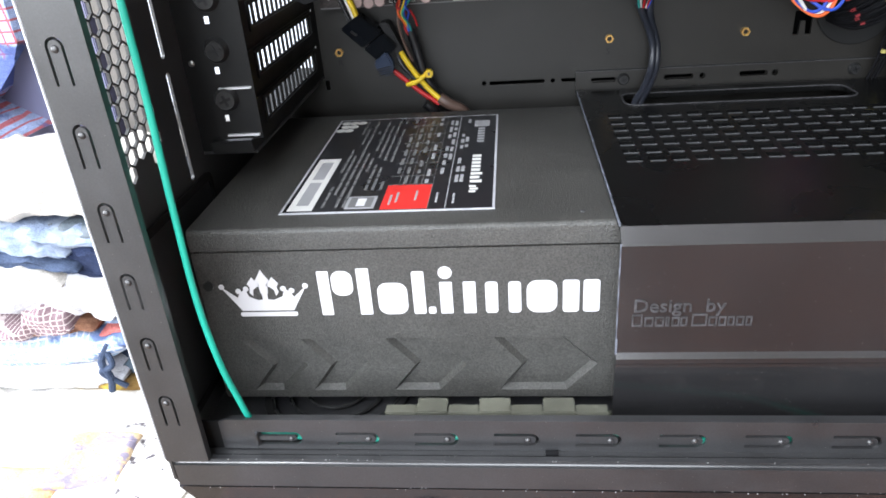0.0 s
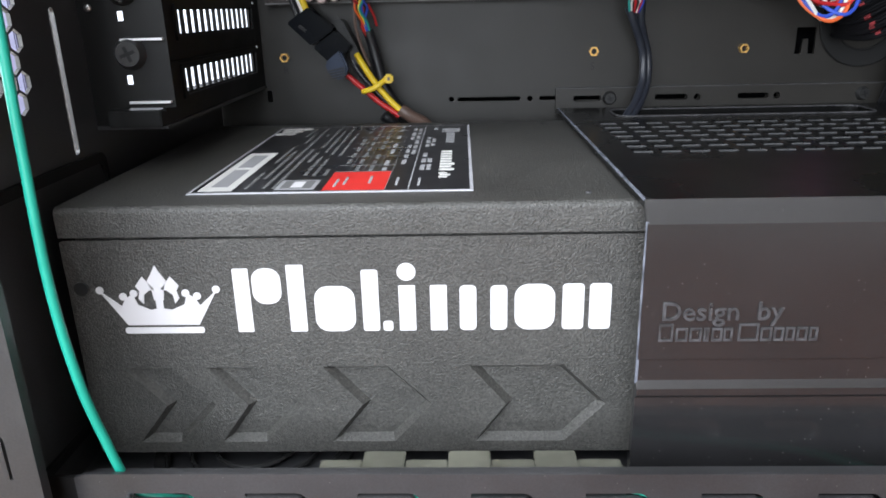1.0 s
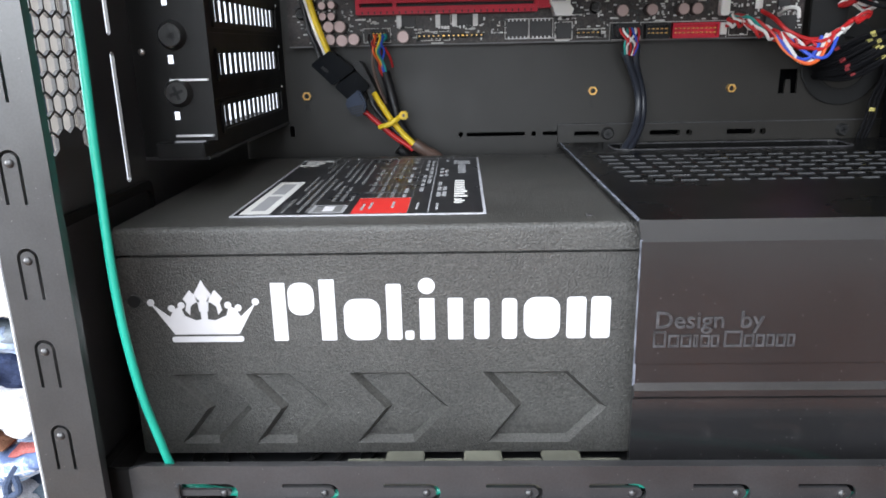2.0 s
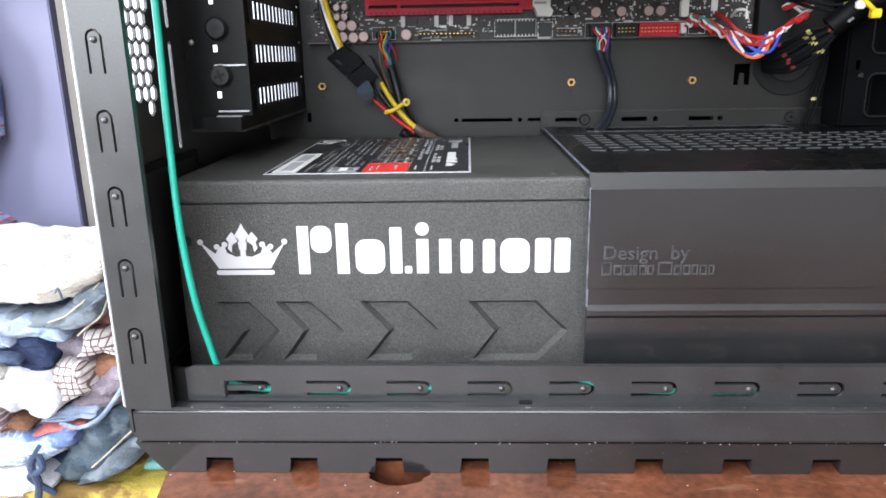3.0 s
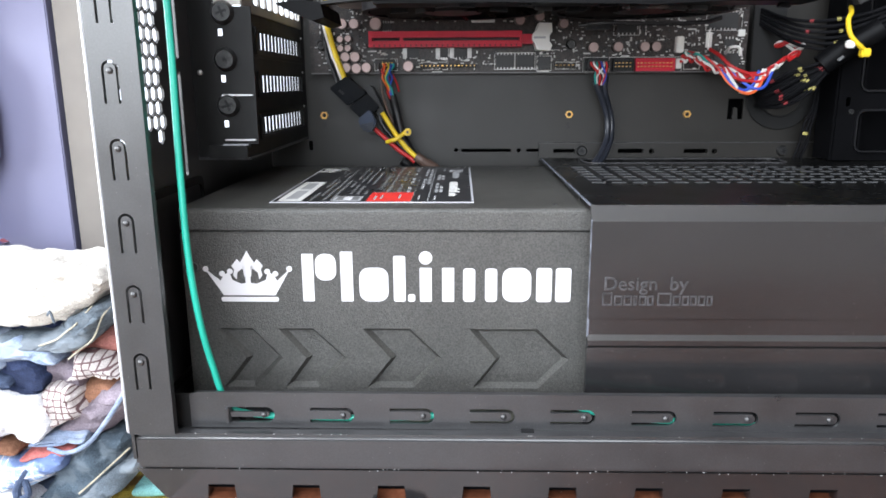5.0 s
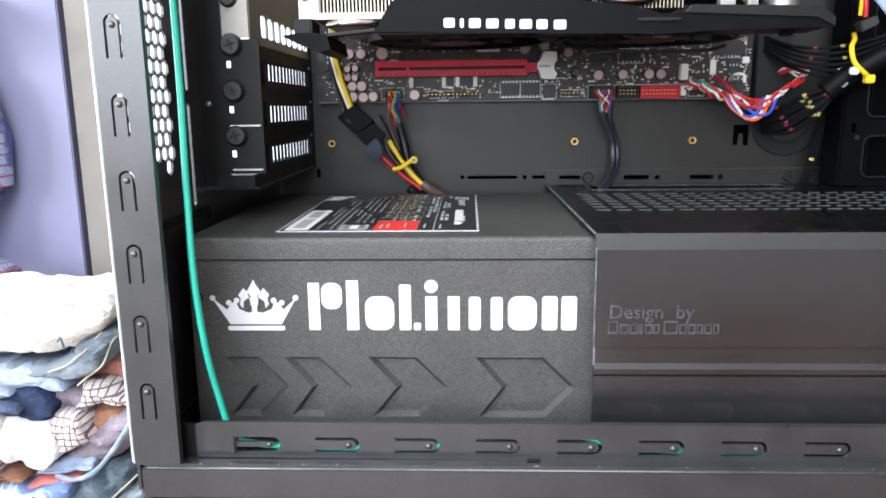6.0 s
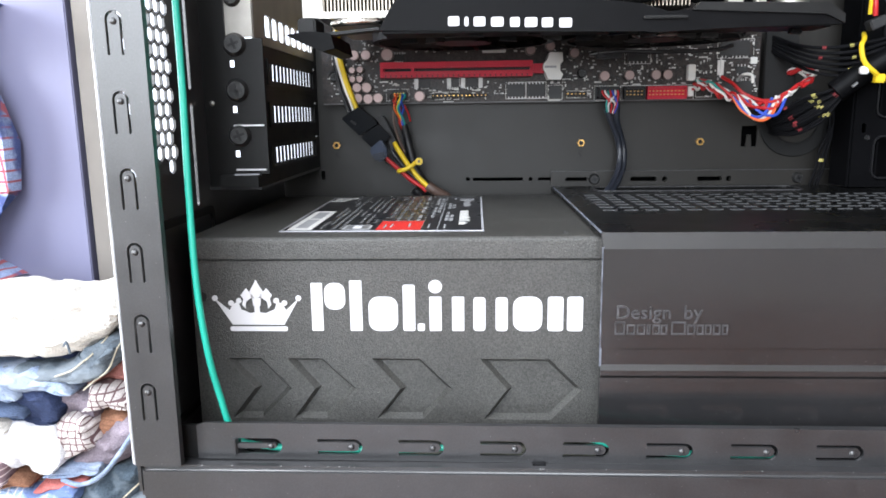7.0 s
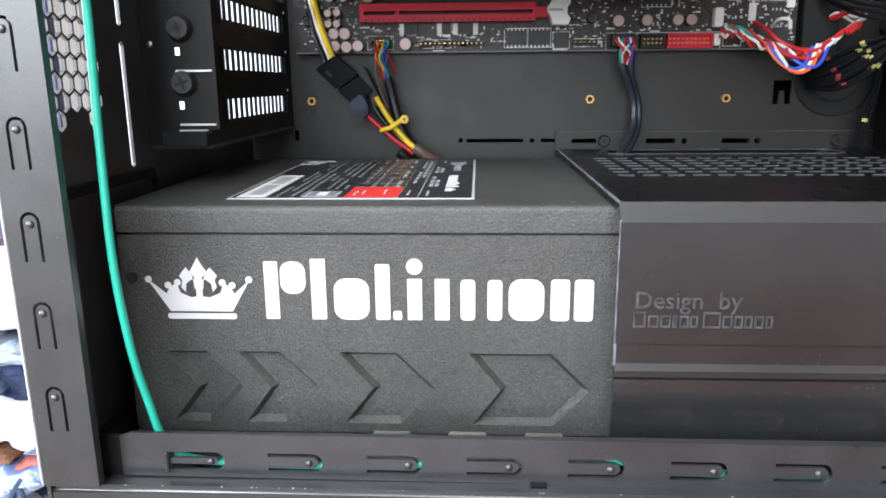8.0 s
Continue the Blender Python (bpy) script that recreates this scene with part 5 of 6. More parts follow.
part("sleeve_end", tube([(-0.0340, 0.381, 0.1805), (-0.0290, 0.381, 0.1768), (-0.0200, 0.384, 0.1700), (-0.0100, 0.388, 0.1500)], 0.0032, 12), M_BROWNW, pw, "dark heat-shrink sleeve", smooth=True)
part("second_sleeve", tube([(-0.0420, 0.378, 0.1782), (-0.0380, 0.379, 0.1740), (-0.0300, 0.385, 0.1600)], 0.0030, 12), M_DARK, pw, smooth=True)
zt = thing("cable_tie", (-0.045, 0.378, 0.193), "yellow plastic cable tie round the power wires", "cable tie")
part("strap", tube([(-0.0500, 0.3880, 0.1895), (-0.0516, 0.3810, 0.1893), (-0.0505, 0.3775, 0.1900), (-0.0464, 0.3768, 0.1913), (-0.0428, 0.3772, 0.1935), (-0.0400, 0.3800, 0.1955), (-0.0410, 0.3880, 0.1945)], 0.0014, 8), M_YELLOW, zt, smooth=True)
part("tie_head", box(-0.0408, -0.0366, 0.3750, 0.3800, 0.1936, 0.1978, 0.0008), M_YELLOW, zt)
part("tie_slot", box(-0.0392, -0.0380, 0.3746, 0.3752, 0.1950, 0.1966), M_BROWNW, zt)

hc = thing("header_cable", (-0.049, 0.388, 0.215), "thin coloured wires plugged into a board header", "cable")
for k, (m, dx) in enumerate(((M_BLACKW, -0.0062), (M_ORANGEW, -0.0040), (M_REDW, -0.0024), (M_YELLOW, -0.0008), (M_BLUEW, 0.0010), (M_BLUEW, 0.0026), (M_TEALW, 0.0018))):
    j = math.sin(k * 2.3) * 0.0016
    part("thin_wire", tube([(-0.0500 + dx, 0.387, 0.2365), (-0.0502 + dx * 0.9 + j, 0.3815 + j, 0.2335 + j), (-0.0508 + dx * 0.45 - j, 0.3825 - j, 0.2283), (-0.0500 + dx * 0.3 + j * 0.6, 0.385, 0.2210), (-0.0480 + dx * 0.2, 0.388, 0.2120)], 0.0006, 8), m, hc, smooth=True)
part("brown_wire", tube([(-0.0545, 0.386, 0.2290), (-0.0545, 0.385, 0.2200), (-0.0520, 0.385, 0.2100), (-0.0485, 0.385, 0.2010)], 0.0008, 8), M_BROWNW, hc, smooth=True)
part("red_wire", tube([(-0.0478, 0.3835, 0.2300), (-0.0456, 0.386, 0.2250), (-0.0446, 0.3885, 0.2200)], 0.0006, 8), M_REDW, hc, smooth=True)
part("jacket", tube([(-0.0490, 0.388, 0.2180), (-0.0468, 0.389, 0.2091), (-0.0445, 0.389, 0.1990), (-0.0420, 0.389, 0.1900), (-0.0340, 0.389, 0.1790), (-0.0200, 0.390, 0.1700)], 0.0026, 12), M_BLACKW, hc, "black tape jacket", smooth=True)

uc = thing("usb_cable", (0.083, 0.386, 0.20), "black twin cable running from board header into the shroud", "cable")
part("plug", box(0.0712, 0.0838, 0.3805, 0.3880, 0.2328, 0.2388, 0.0006), M_DARK, uc)
for m, dx, ex in ((M_REDW, 0.0, 0.0036), (M_WHITEW, 0.0016, 0.0060), (M_TEALW, 0.0034, 0.0004), (M_REDW, 0.0046, 0.0010), (M_BLUEW, 0.0060, 0.0072), (M_WHITEW, 0.0074, 0.0018), (M_REDW, 0.0090, 0.0064)):
    lift = math.sin(dx * 2100) * 0.0012
    part("thin_wire", tube([(0.0728 + dx, 0.3820, 0.2376), (0.0730 + dx, 0.3785 + lift, 0.2350), (0.0738 + 0.5 * (dx + ex), 0.3775 + lift, 0.2318), (0.0748 + ex, 0.3800 - lift, 0.2285), (0.0764 + 0.6 * ex, 0.3835, 0.2235)], 0.0006, 8), m, uc, smooth=True)
part("cable", tube([(0.0762, 0.384, 0.2260), (0.0790, 0.385, 0.2198), (0.0838, 0.388, 0.2094), (0.0861, 0.389, 0.2006), (0.0852, 0.386, 0.1901), (0.0803, 0.378, 0.1813), (0.0742, 0.370, 0.1745), (0.071, 0.366, 0.160)], 0.0019, 12), M_CABLE, uc, smooth=True)
part("cable", tube([(0.0825, 0.384, 0.2290), (0.0828, 0.386, 0.2198), (0.0866, 0.390, 0.2094), (0.0889, 0.391, 0.2006), (0.0882, 0.388, 0.1901), (0.0835, 0.380, 0.1813), (0.0778, 0.372, 0.1745), (0.075, 0.368, 0.160)], 0.0019, 12), M_CABLE, uc, smooth=True)

# twisted front-panel wires
tw = thing("front_panel_wires", (0.16, 0.374, 0.23), "loose twisted red, white, blue and orange wires", "cable")
mid = spline([(0.1290, 0.3860, 0.2400), (0.1330, 0.3760, 0.2385), (0.1425, 0.3720, 0.2335), (0.1528, 0.3700, 0.2285), (0.1632, 0.3690, 0.2262), (0.1741, 0.3700, 0.2300), (0.1850, 0.3720, 0.2375), (0.1938, 0.3730, 0.2433), (0.1900, 0.3800, 0.2475), (0.1840, 0.3880, 0.2470)], 5)
for k, m in enumerate((M_REDW, M_WHITEW, M_REDW, M_WHITEW, M_REDW)):
    pts = []
    for i, p in enumerate(mid):
        a = i * (0.52 + 0.05 * k) + k * 1.3 + 0.9 * math.sin(i * 0.8 + k)
        w = 0.0020 + 0.0011 * math.sin(i * 0.55 + k * 2.1)
        pts.append(p + Vector((0.5 * w * math.sin(a), w * math.cos(a), w * math.sin(a))))
    part("twisted_wire", tube(pts, 0.0008, 8, 2), m, tw, smooth=True)
for k, (m, u0, u1, dip) in enumerate(((M_BLUEW, 0.1475, 0.1690, 0.0012), (M_WHITEW, 0.1490, 0.1715, 0.0026), (M_ORANGEW, 0.1470, 0.1725, 0.0032), (M_BLUEW, 0.1540, 0.1765, 0.0006), (M_REDW, 0.1500, 0.1750, -0.0040))):
    um, sway = (u0 + u1) / 2, 0.0012 * math.sin(k * 1.9)
    part("loose_wire", tube([(u0, 0.3700, 0.2318 + sway), (u0 + 0.0045, 0.3665 - sway, 0.2255 - dip * 0.4), (um - sway, 0.3650 + sway, 0.2215 - dip), (u1 - 0.0050, 0.3655 + sway, 0.2230 - dip * 0.6), (u1, 0.3690, 0.2310 + sway)], 0.0009, 8), m, tw, smooth=True)
part("loose_wire", tube([(0.1450, 0.3850, 0.2440), (0.1480, 0.3760, 0.2400), (0.1530, 0.3710, 0.2340), (0.1620, 0.3700, 0.2300), (0.1700, 0.3700, 0.2295)], 0.0011, 8), M_REDW, tw, smooth=True)
part("loose_wire", tube([(0.1560, 0.3900, 0.2420), (0.1555, 0.3800, 0.2450), (0.1590, 0.3760, 0.2445), (0.1600, 0.3760, 0.2400)], 0.0009, 8), M_WHITEW, tw, smooth=True)
part("loose_wire", tube([(0.1300, 0.3860, 0.2420), (0.1340, 0.3750, 0.2410), (0.1400, 0.3730, 0.2370), (0.1450, 0.3720, 0.2340)], 0.0009, 8), M_TEALW, tw, smooth=True)

# sleeved main power bundle through the grommet
sb = thing("sleeved_cable_bundle", (0.20, 0.365, 0.235), "black sleeved power cables flecked yellow and red", "cable")
random.seed(7)


def sleeved(points, r, bands):
    """A black sleeved wire; a band gives where along the wire a coloured fleck sits, and its material."""
    part("sleeved_wire", tube(points, r, 8, 5), M_BRAID, sb, smooth=True)
    line = spline(points, 14)
    for at, fleck in bands:
        if random.random() < 0.8:
            i = int((at + random.uniform(-0.012, 0.012)) * (len(line) - 4))
            part("fleck", tube(line[i:i + 3], r * 1.06, 6, 1), fleck, sb)


for k in range(14):
    s = (k - 6.5) / 6.5
    q, d = random.uniform(-0.0012, 0.0012), random.uniform(-0.002, 0.003)
    sleeved([(0.2060, 0.3540 + q, 0.2400 + 0.0035 * s), (0.1985 - 0.002 * s, 0.3560 + d, 0.2320 + 0.003 * s), (0.1890 - 0.005 * s + q, 0.3610 + d, 0.2242 + 0.0065 * s + q), (0.1795 - 0.005 * s, 0.3720 + d, 0.2165 + 0.0065 * s), (0.1772 - 0.002 * s, 0.3900, 0.2140 + 0.004 * s), (0.1860 + 0.004 * s, 0.4020, 0.2140 + 0.003 * s), (0.1880, 0.4150, 0.2140)],
            0.0009, ((0.17, M_SLEEVE_R), (0.30, M_SLEEVE_Y), (0.47, M_SLEEVE_R)) if k % 3 else ((0.29, M_SLEEVE_Y),))
for k in range(6):
    s = (k - 2.5) / 2.5
    q = random.uniform(-0.0012, 0.0012)
    sleeved([(0.2300, 0.3480 + q, 0.2600 + 0.006 * s), (0.2180, 0.3500 + q, 0.2545 + 0.007 * s), (0.2040 + q, 0.3540, 0.2505 + 0.008 * s), (0.1920, 0.3600 + q, 0.2510 + 0.007 * s), (0.1830 + q, 0.3700, 0.2545 + 0.006 * s), (0.1740, 0.3860, 0.2630 + 0.004 * s)],
            0.0010, ((0.40, M_SLEEVE_Y), (0.62, M_SLEEVE_R)) if k % 2 else ())
part("black_wrap", tube([(0.1985, 0.3565, 0.2335), (0.2070, 0.3540, 0.2410), (0.2160, 0.3510, 0.2470), (0.2250, 0.3480, 0.2530)], 0.0064, 16), M_GPU, sb, "black heat-shrink wrap", smooth=True)
part("wrap_text", plate([(0.2030, 0.2366), (0.2038, 0.2358), (0.2062, 0.2380), (0.2054, 0.2388)], [], "y", 0.3472, 0.3490), M_DIM, sb)
zt2 = thing("cable_tie", (0.212, 0.345, 0.25), "yellow cable tie with clear tail round the sleeved bundle", "cable tie")
part("strap", tube([(0.2110, 0.3560, 0.2650), (0.2070, 0.3470, 0.2615), (0.2035, 0.3425, 0.2570), (0.2048, 0.3405, 0.2490), (0.2110, 0.3405, 0.2430), (0.2160, 0.3440, 0.2405)], 0.0013, 8), M_YELLOW, zt2, smooth=True)
part("tie_head", box(0.2115, 0.2165, 0.3395, 0.3440, 0.2378, 0.2424, 0.0006), M_YELLOW, zt2)
part("clear_tab", box(0.2030, 0.2075, 0.3395, 0.3425, 0.2425, 0.2466, 0.0006), M_SLOTWHITE, zt2)

# black flat cable hanging past the edge of the board
fc = thing("flat_cable", (0.178, 0.386, 0.24), "wide flat black cable beside the board", "cable")
part("ribbon", plate([(0.1700, 0.2750), (0.1895, 0.2750), (0.1885, 0.2250), (0.1820, 0.2170), (0.1710, 0.2180)], [], "y", 0.3860, 0.3885), M_RUBBER, fc)

# drive cage at the front of the case
cage = thing("drive_cage", (0.275, 0.36, 0.1765), "black drive cage with rounded windows at the case front", "drive cage")
WINDOWS = ((0.1850, 0.2080), (0.2200, 0.2480), (0.2620, 0.2900))
part("cage_side", plate(rect(0.2145, 0.3350, 0.1792, 0.5000), [rrect(0.2265, 0.2600, z0, z1, 0.004) for z0, z1 in WINDOWS] + [rrect(0.2190, 0.2215, 0.2105, 0.2160, 0.001)], "y", 0.3640, 0.3655), M_SHADESTEEL, cage)
part("cage_back", box(0.2330, 0.3350, 0.3960, 0.3975, 0.1792, 0.5000), M_SHADESTEEL, cage)
part("cage_edge", box(0.2135, 0.2148, 0.3656, 0.3860, 0.1792, 0.5000), M_SHADESTEEL, cage)
# dark sheet added to cover the tray where it lies in shadow
part("cage_shade", box(0.2290, 0.2302, 0.3656, 0.4005, 0.1792, 0.5000), M_SHADESTEEL, cage)
for z0, z1 in WINDOWS:
    part("window_rim", plate(rrect(0.2255, 0.2610, z0 - 0.001, z1 + 0.001, 0.005), [rrect(0.2265, 0.2600, z0, z1, 0.004)], "y", 0.3624, 0.3639), M_DARK, cage)
phillips("cage_screw", (0.2225, 0.3640, 0.2075), (0, -1, 0), 0.0016, cage, M_SCREW)
side = thing("side_wires", (0.2085, 0.388, 0.177), "thin black wires with a yellow tape beside the drive cage", "wires")
for u, w in ((0.2060, 0.0), (0.2085, 0.004), (0.2105, 0.009)):
    part("black_wire", tube([(u - 0.003, 0.3890, 0.1765), (u, 0.3880, 0.1880), (u + 0.001, 0.3870, 0.1990), (u + 0.005, 0.3860, 0.2130 + w), (u + 0.006, 0.3880, 0.2400)], 0.0008, 8), M_BRAID, side, smooth=True)
part("yellow_tape", cyl((0.2082, 0.3875, 0.1925), (0.1, 0, 1), 0.0018, 0.0018, 12), M_SLEEVE_Y, side)
dc = thing("data_cable", (0.222, 0.345, 0.2660), "pale blue-grey flat data cable with dark plug", "cable")
part("ribbon", slab([(0.2120, 0.2830), (0.2165, 0.2860), (0.2320, 0.2700), (0.2275, 0.2660)], 0.3420, 0.3440, 0.0005), M_PALEBLUE, dc)
part("plug", slab([(0.2060, 0.2700), (0.2150, 0.2735), (0.2165, 0.2690), (0.2080, 0.2650)], 0.3410, 0.3480, 0.0006), M_CHIP, dc)
part("red_wire", tube([(0.2080, 0.3440, 0.2900), (0.2090, 0.3430, 0.2800), (0.2100, 0.3440, 0.2730)], 0.0013, 8), M_REDW, dc, smooth=True)
part("yellow_wire", tube([(0.2066, 0.3450, 0.2900), (0.2072, 0.3440, 0.2830), (0.2082, 0.3460, 0.2740)], 0.0011, 8), M_YELLOW, dc, smooth=True)

# ---- outside the case ----
wd = thing("wardrobe", (-1.05, 1.35, FLOOR_Z), "tall lavender-grey wardrobe with brown frame", "wardrobe")
part("door", box(-1.55, -0.701, 1.166, 1.192, FLOOR_Z + 0.05, 1.55, 0.002), M_WARDROBE, wd)
part("body", box(-1.58, -0.646, 1.195, 1.235, FLOOR_Z, 1.60, 0.002), M_FRAMEWOOD, wd)
part("back_body", box(-1.58, -0.80, 1.236, 1.355, FLOOR_Z, 1.60, 0.002), M_FRAMEWOOD, wd)
part("frame_strip", box(-0.694, -0.646, 1.172, 1.194, FLOOR_Z, 1.60, 0.002), M_FRAMEWOOD, wd)

bed = thing("bed", (-0.95, 0.75, FLOOR_Z), "low bed with a pale printed sheet", "bed")
BZ = -0.44
part("frame", box(-1.75, -0.27, 0.33, 1.16, FLOOR_Z, BZ - 0.14, 0.01), M_FRAMEWOOD, bed)


def draped(x0, x1, y0, y1, z0, z1, nx, ny, wrinkle, seed, corner=0.25, sag=0.0, scale=9.0):
    """A soft slab of cloth with rounded, uneven edges and folds."""
    bm = bmesh.new()
    cx, cy, cz, hx, hy, hz = (x0 + x1) / 2, (y0 + y1) / 2, (z0 + z1) / 2, (x1 - x0) / 2, (y1 - y0) / 2, (z1 - z0) / 2
    nz = 6
    grid = {}

    def vert(u, v, w):
        key = (round(u, 4), round(v, 4), round(w, 4))
        if key not in grid:
            e = abs(w)
            pull = hz * (1 - math.sqrt(max(0.0, 1 - e * e * 0.98)))
            px, py = u * (hx - pull), v * (hy - pull)
            p = Vector((cx + px, cy + py, cz + w * hz))
            q = Vector((p.x * scale, p.y * scale, p.z * scale * 2.2)) + Vector((seed * 3.7, seed * 1.3, seed))
            nv = noise.noise_vector(q) * wrinkle + noise.noise_vector(q * 2.7) * wrinkle * 0.45
            p += Vector((nv.x, nv.y, nv.z * 0.8))
            p.z -= sag * (u * u * 0.5 + max(0.0, u) ** 3)
            grid[key] = bm.verts.new(p)
        return grid[key]

    def quad(f, n1, n2):
        for i in range(n1):
            for j in range(n2):
                a, b, c, d = (-1 + 2 * i / n1, -1 + 2 * j / n2, -1 + 2 * (i + 1) / n1, -1 + 2 * (j + 1) / n2)
                try:
                    bm.faces.new((vert(*f(a, b)), vert(*f(c, b)), vert(*f(c, d)), vert(*f(a, d))))
                except ValueError:
                    pass

    for s in (-1, 1):
        quad(lambda a, b: (a, b, s), nx, ny)
        quad(lambda a, b: (a, s, b), nx, nz)
        quad(lambda a, b: (s, a, b), ny, nz)
    return bm


part("mattress", draped(-1.76, -0.26, 0.32, 1.16, BZ - 0.14, BZ, 40, 30, 0.016, 2), C_SHEET, bed, "pale printed sheet over the mattress", smooth=True)
tagged(finish("blanket", draped(-0.74, -0.44, 0.885, 1.14, BZ + 0.001, BZ + 0.022, 40, 30, 0.010, 5), C_PRINT, smooth=True), "yellow floral printed blanket folded on the bed", "blanket")


def garment(name, label, x0, x1, y0, y1, z0, z1, mat, seed, folds=3, wrinkle=0.014, sag=0.0, tilt=0.0, hem=None, inner=None):
    """A folded garment: thin soft layers that slip against one another, with hems along their front edges."""
    g = thing(name, ((x0 + x1) / 2, (y0 + y1) / 2, z0), label, "clothing", "pile of folded clothes")
    h = (z1 - z0) / folds
    for i in range(folds):
        r = random.Random(seed * 10 + i)
        a0, a1, b0 = x0 + r.uniform(-0.02, 0.02), x1 + r.uniform(-0.030, 0.012), y0 + r.uniform(-0.012, 0.014)
        lo, hi = z0 + i * h - 0.001, z0 + (i + 1) * h + 0.003
        bm = draped(a0, a1, b0, y1, lo, hi, 40, 22, wrinkle, seed + i * 0.37, sag=sag, scale=11)
        for v in bm.verts:
            v.co.z += tilt * (v.co.x - x1 + 0.1)
        if hem is not None:
            bm.verts.ensure_lookup_table()
            zc = (lo + hi) / 2
            edge_line = sorted((v.co.copy() for v in bm.verts if v.co.y < b0 + 0.014 and abs(v.co.z - tilt * (v.co.x - x1 + 0.1) - zc) < h * 0.34), key=lambda c: c.x)
            pts, last = [], -9.0
            for c in edge_line:
                if c.x - last > 0.012:
                    pts.append(c + Vector((0, -0.0012, 0)))
                    last = c.x
            if len(pts) > 4 and i % 2 == 0:
                part("hem", tube(pts, 0.0022, 6, 3), hem, g, "pale stitched hem", smooth=True)
        part("fold", bm, (inner if inner and i % 2 else mat), g, smooth=True)
    return g


garment("jeans", "washed grey denim jeans deep in the pile", -0.86, -0.545, 0.930, 1.10, -0.425, -0.335, C_JEAN, 31, 4, hem=None, inner=C_JEANBLUE, tilt=0.05)
garment("trousers", "mauve-grey trousers deep in the pile", -0.86, -0.545, 0.935, 1.10, -0.338, -0.245, C_MAUVE, 37, 4, inner=C_NAVY, tilt=0.05)
garment("shirt", "mauve cotton shirt deep in the pile", -0.86, -0.545, 0.940, 1.10, -0.250, -0.165, C_MAUVE, 41, 3, inner=C_CHECK, tilt=0.05)
garment("jeans", "dark navy jeans deep in the pile", -0.86, -0.550, 0.935, 1.10, -0.170, -0.100, C_NAVY, 45, 3, tilt=0.05)


def bulge(path, y0, y1, wrinkle, seed):
    """A soft folded length of cloth: its middle line (x, z) with half thickness, running back from y0 to y1."""
    mid = spline([Vector((x, h, z)) for x, z, h in path], 9)
    bm = bmesh.new()
    rings = []
    for i, p in enumerate(mid):
        d = (mid[min(i + 1, len(mid) - 1)] - mid[max(i - 1, 0)])
        n = Vector((-d.z, 0, d.x)).normalized()
        end = min(i, len(mid) - 1 - i)
        h = max(0.002, p.y) * (0.35, 0.75, 0.93, 1.0)[min(end, 3)]
        ring = []
        for k in range(28):
            a = 2 * math.pi * k / 28
            c, s = math.cos(a), math.sin(a)
            q = Vector((p.x, 0, p.z)) + n * h * math.copysign(abs(c) ** 0.75, c)
            q.y = (y0 + y1) / 2 - (y1 - y0) / 2 * math.copysign(abs(s) ** 0.45, s)
            w = Vector((q.x * 16, q.y * 9, q.z * 30)) + Vector((seed * 3.7, seed * 1.3, seed))
            q += (noise.noise_vector(w) * 0.7 + noise.noise_vector(w * 2.3) * 0.5) * min(wrinkle, h * 0.8)
            q += n * noise.noise(Vector((q.x * 60, q.y * 25, seed))) * min(0.0035, h * 0.3)
            q.y += noise.noise(Vector((q.x * 22, q.z * 150, seed * 2.0))) * 0.0055
            ring.append(bm.verts.new(q))
        rings.append(ring)
    for r0, r1 in zip(rings, rings[1:]):
        for k in range(28):
            bm.faces.new((r0[k], r0[(k + 1) % 28], r1[(k + 1) % 28], r1[k]))
    bm.faces.new(rings[0][::-1])
    bm.faces.new(rings[-1])
    return bm


heap_seed = [100]


def heap(name, label, mat, y0, path):
    """One folded garment of the pile, with the thinner fold tucked under it."""
    heap_seed[0] += 1
    if path[0][0] < -0.70:
        path = [(path[0][0] - 0.13, path[0][1], path[0][2])] + path
    g = thing(name, (path[1][0], y0 + 0.06, path[1][1]), label, "clothing", "pile of folded clothes")
    part("fold", bulge(path, y0, y0 + 0.15, 0.013, heap_seed[0]), mat, g, smooth=True)
    under = [(x - 0.010, z - 0.55 * h, h * 0.5) for x, z, h in path]
    part("under_fold", bulge(under, y0 + 0.005, y0 + 0.15, 0.010, heap_seed[0] + 0.5), mat, g, smooth=True)
    return g


cream = heap("trousers", "cream cotton trousers folded on top of the pile", C_CREAM, 0.880, [(-0.729, -0.072, 0.050), (-0.641, -0.070, 0.047), (-0.593, -0.069, 0.044), (-0.552, -0.058, 0.034), (-0.524, -0.048, 0.024), (-0.508, -0.045, 0.010)])
heap("jeans", "grey denim jeans with pale ragged hems", C_JEANGREY, 0.893, [(-0.732, -0.146, 0.014), (-0.650, -0.149, 0.012), (-0.607, -0.143, 0.012), (-0.572, -0.128, 0.019), (-0.536, -0.102, 0.021), (-0.504, -0.083, 0.008)])
heap("jeans", "faded blue denim jeans in loose folds", C_JEANLIGHT, 0.872, [(-0.860, -0.160, 0.010), (-0.760, -0.156, 0.013), (-0.700, -0.166, 0.011), (-0.672, -0.176, 0.006)])
heap("jeans", "blue denim jeans in loose folds", C_JEANBLUE, 0.876, [(-0.870, -0.184, 0.012), (-0.770, -0.180, 0.016), (-0.700, -0.190, 0.012), (-0.664, -0.204, 0.006)])
heap("shirt", "pale cotton shirt squeezed between the jeans", C_CREAM, 0.868, [(-0.870, -0.208, 0.012), (-0.780, -0.204, 0.014), (-0.720, -0.214, 0.014), (-0.690, -0.222, 0.006)])
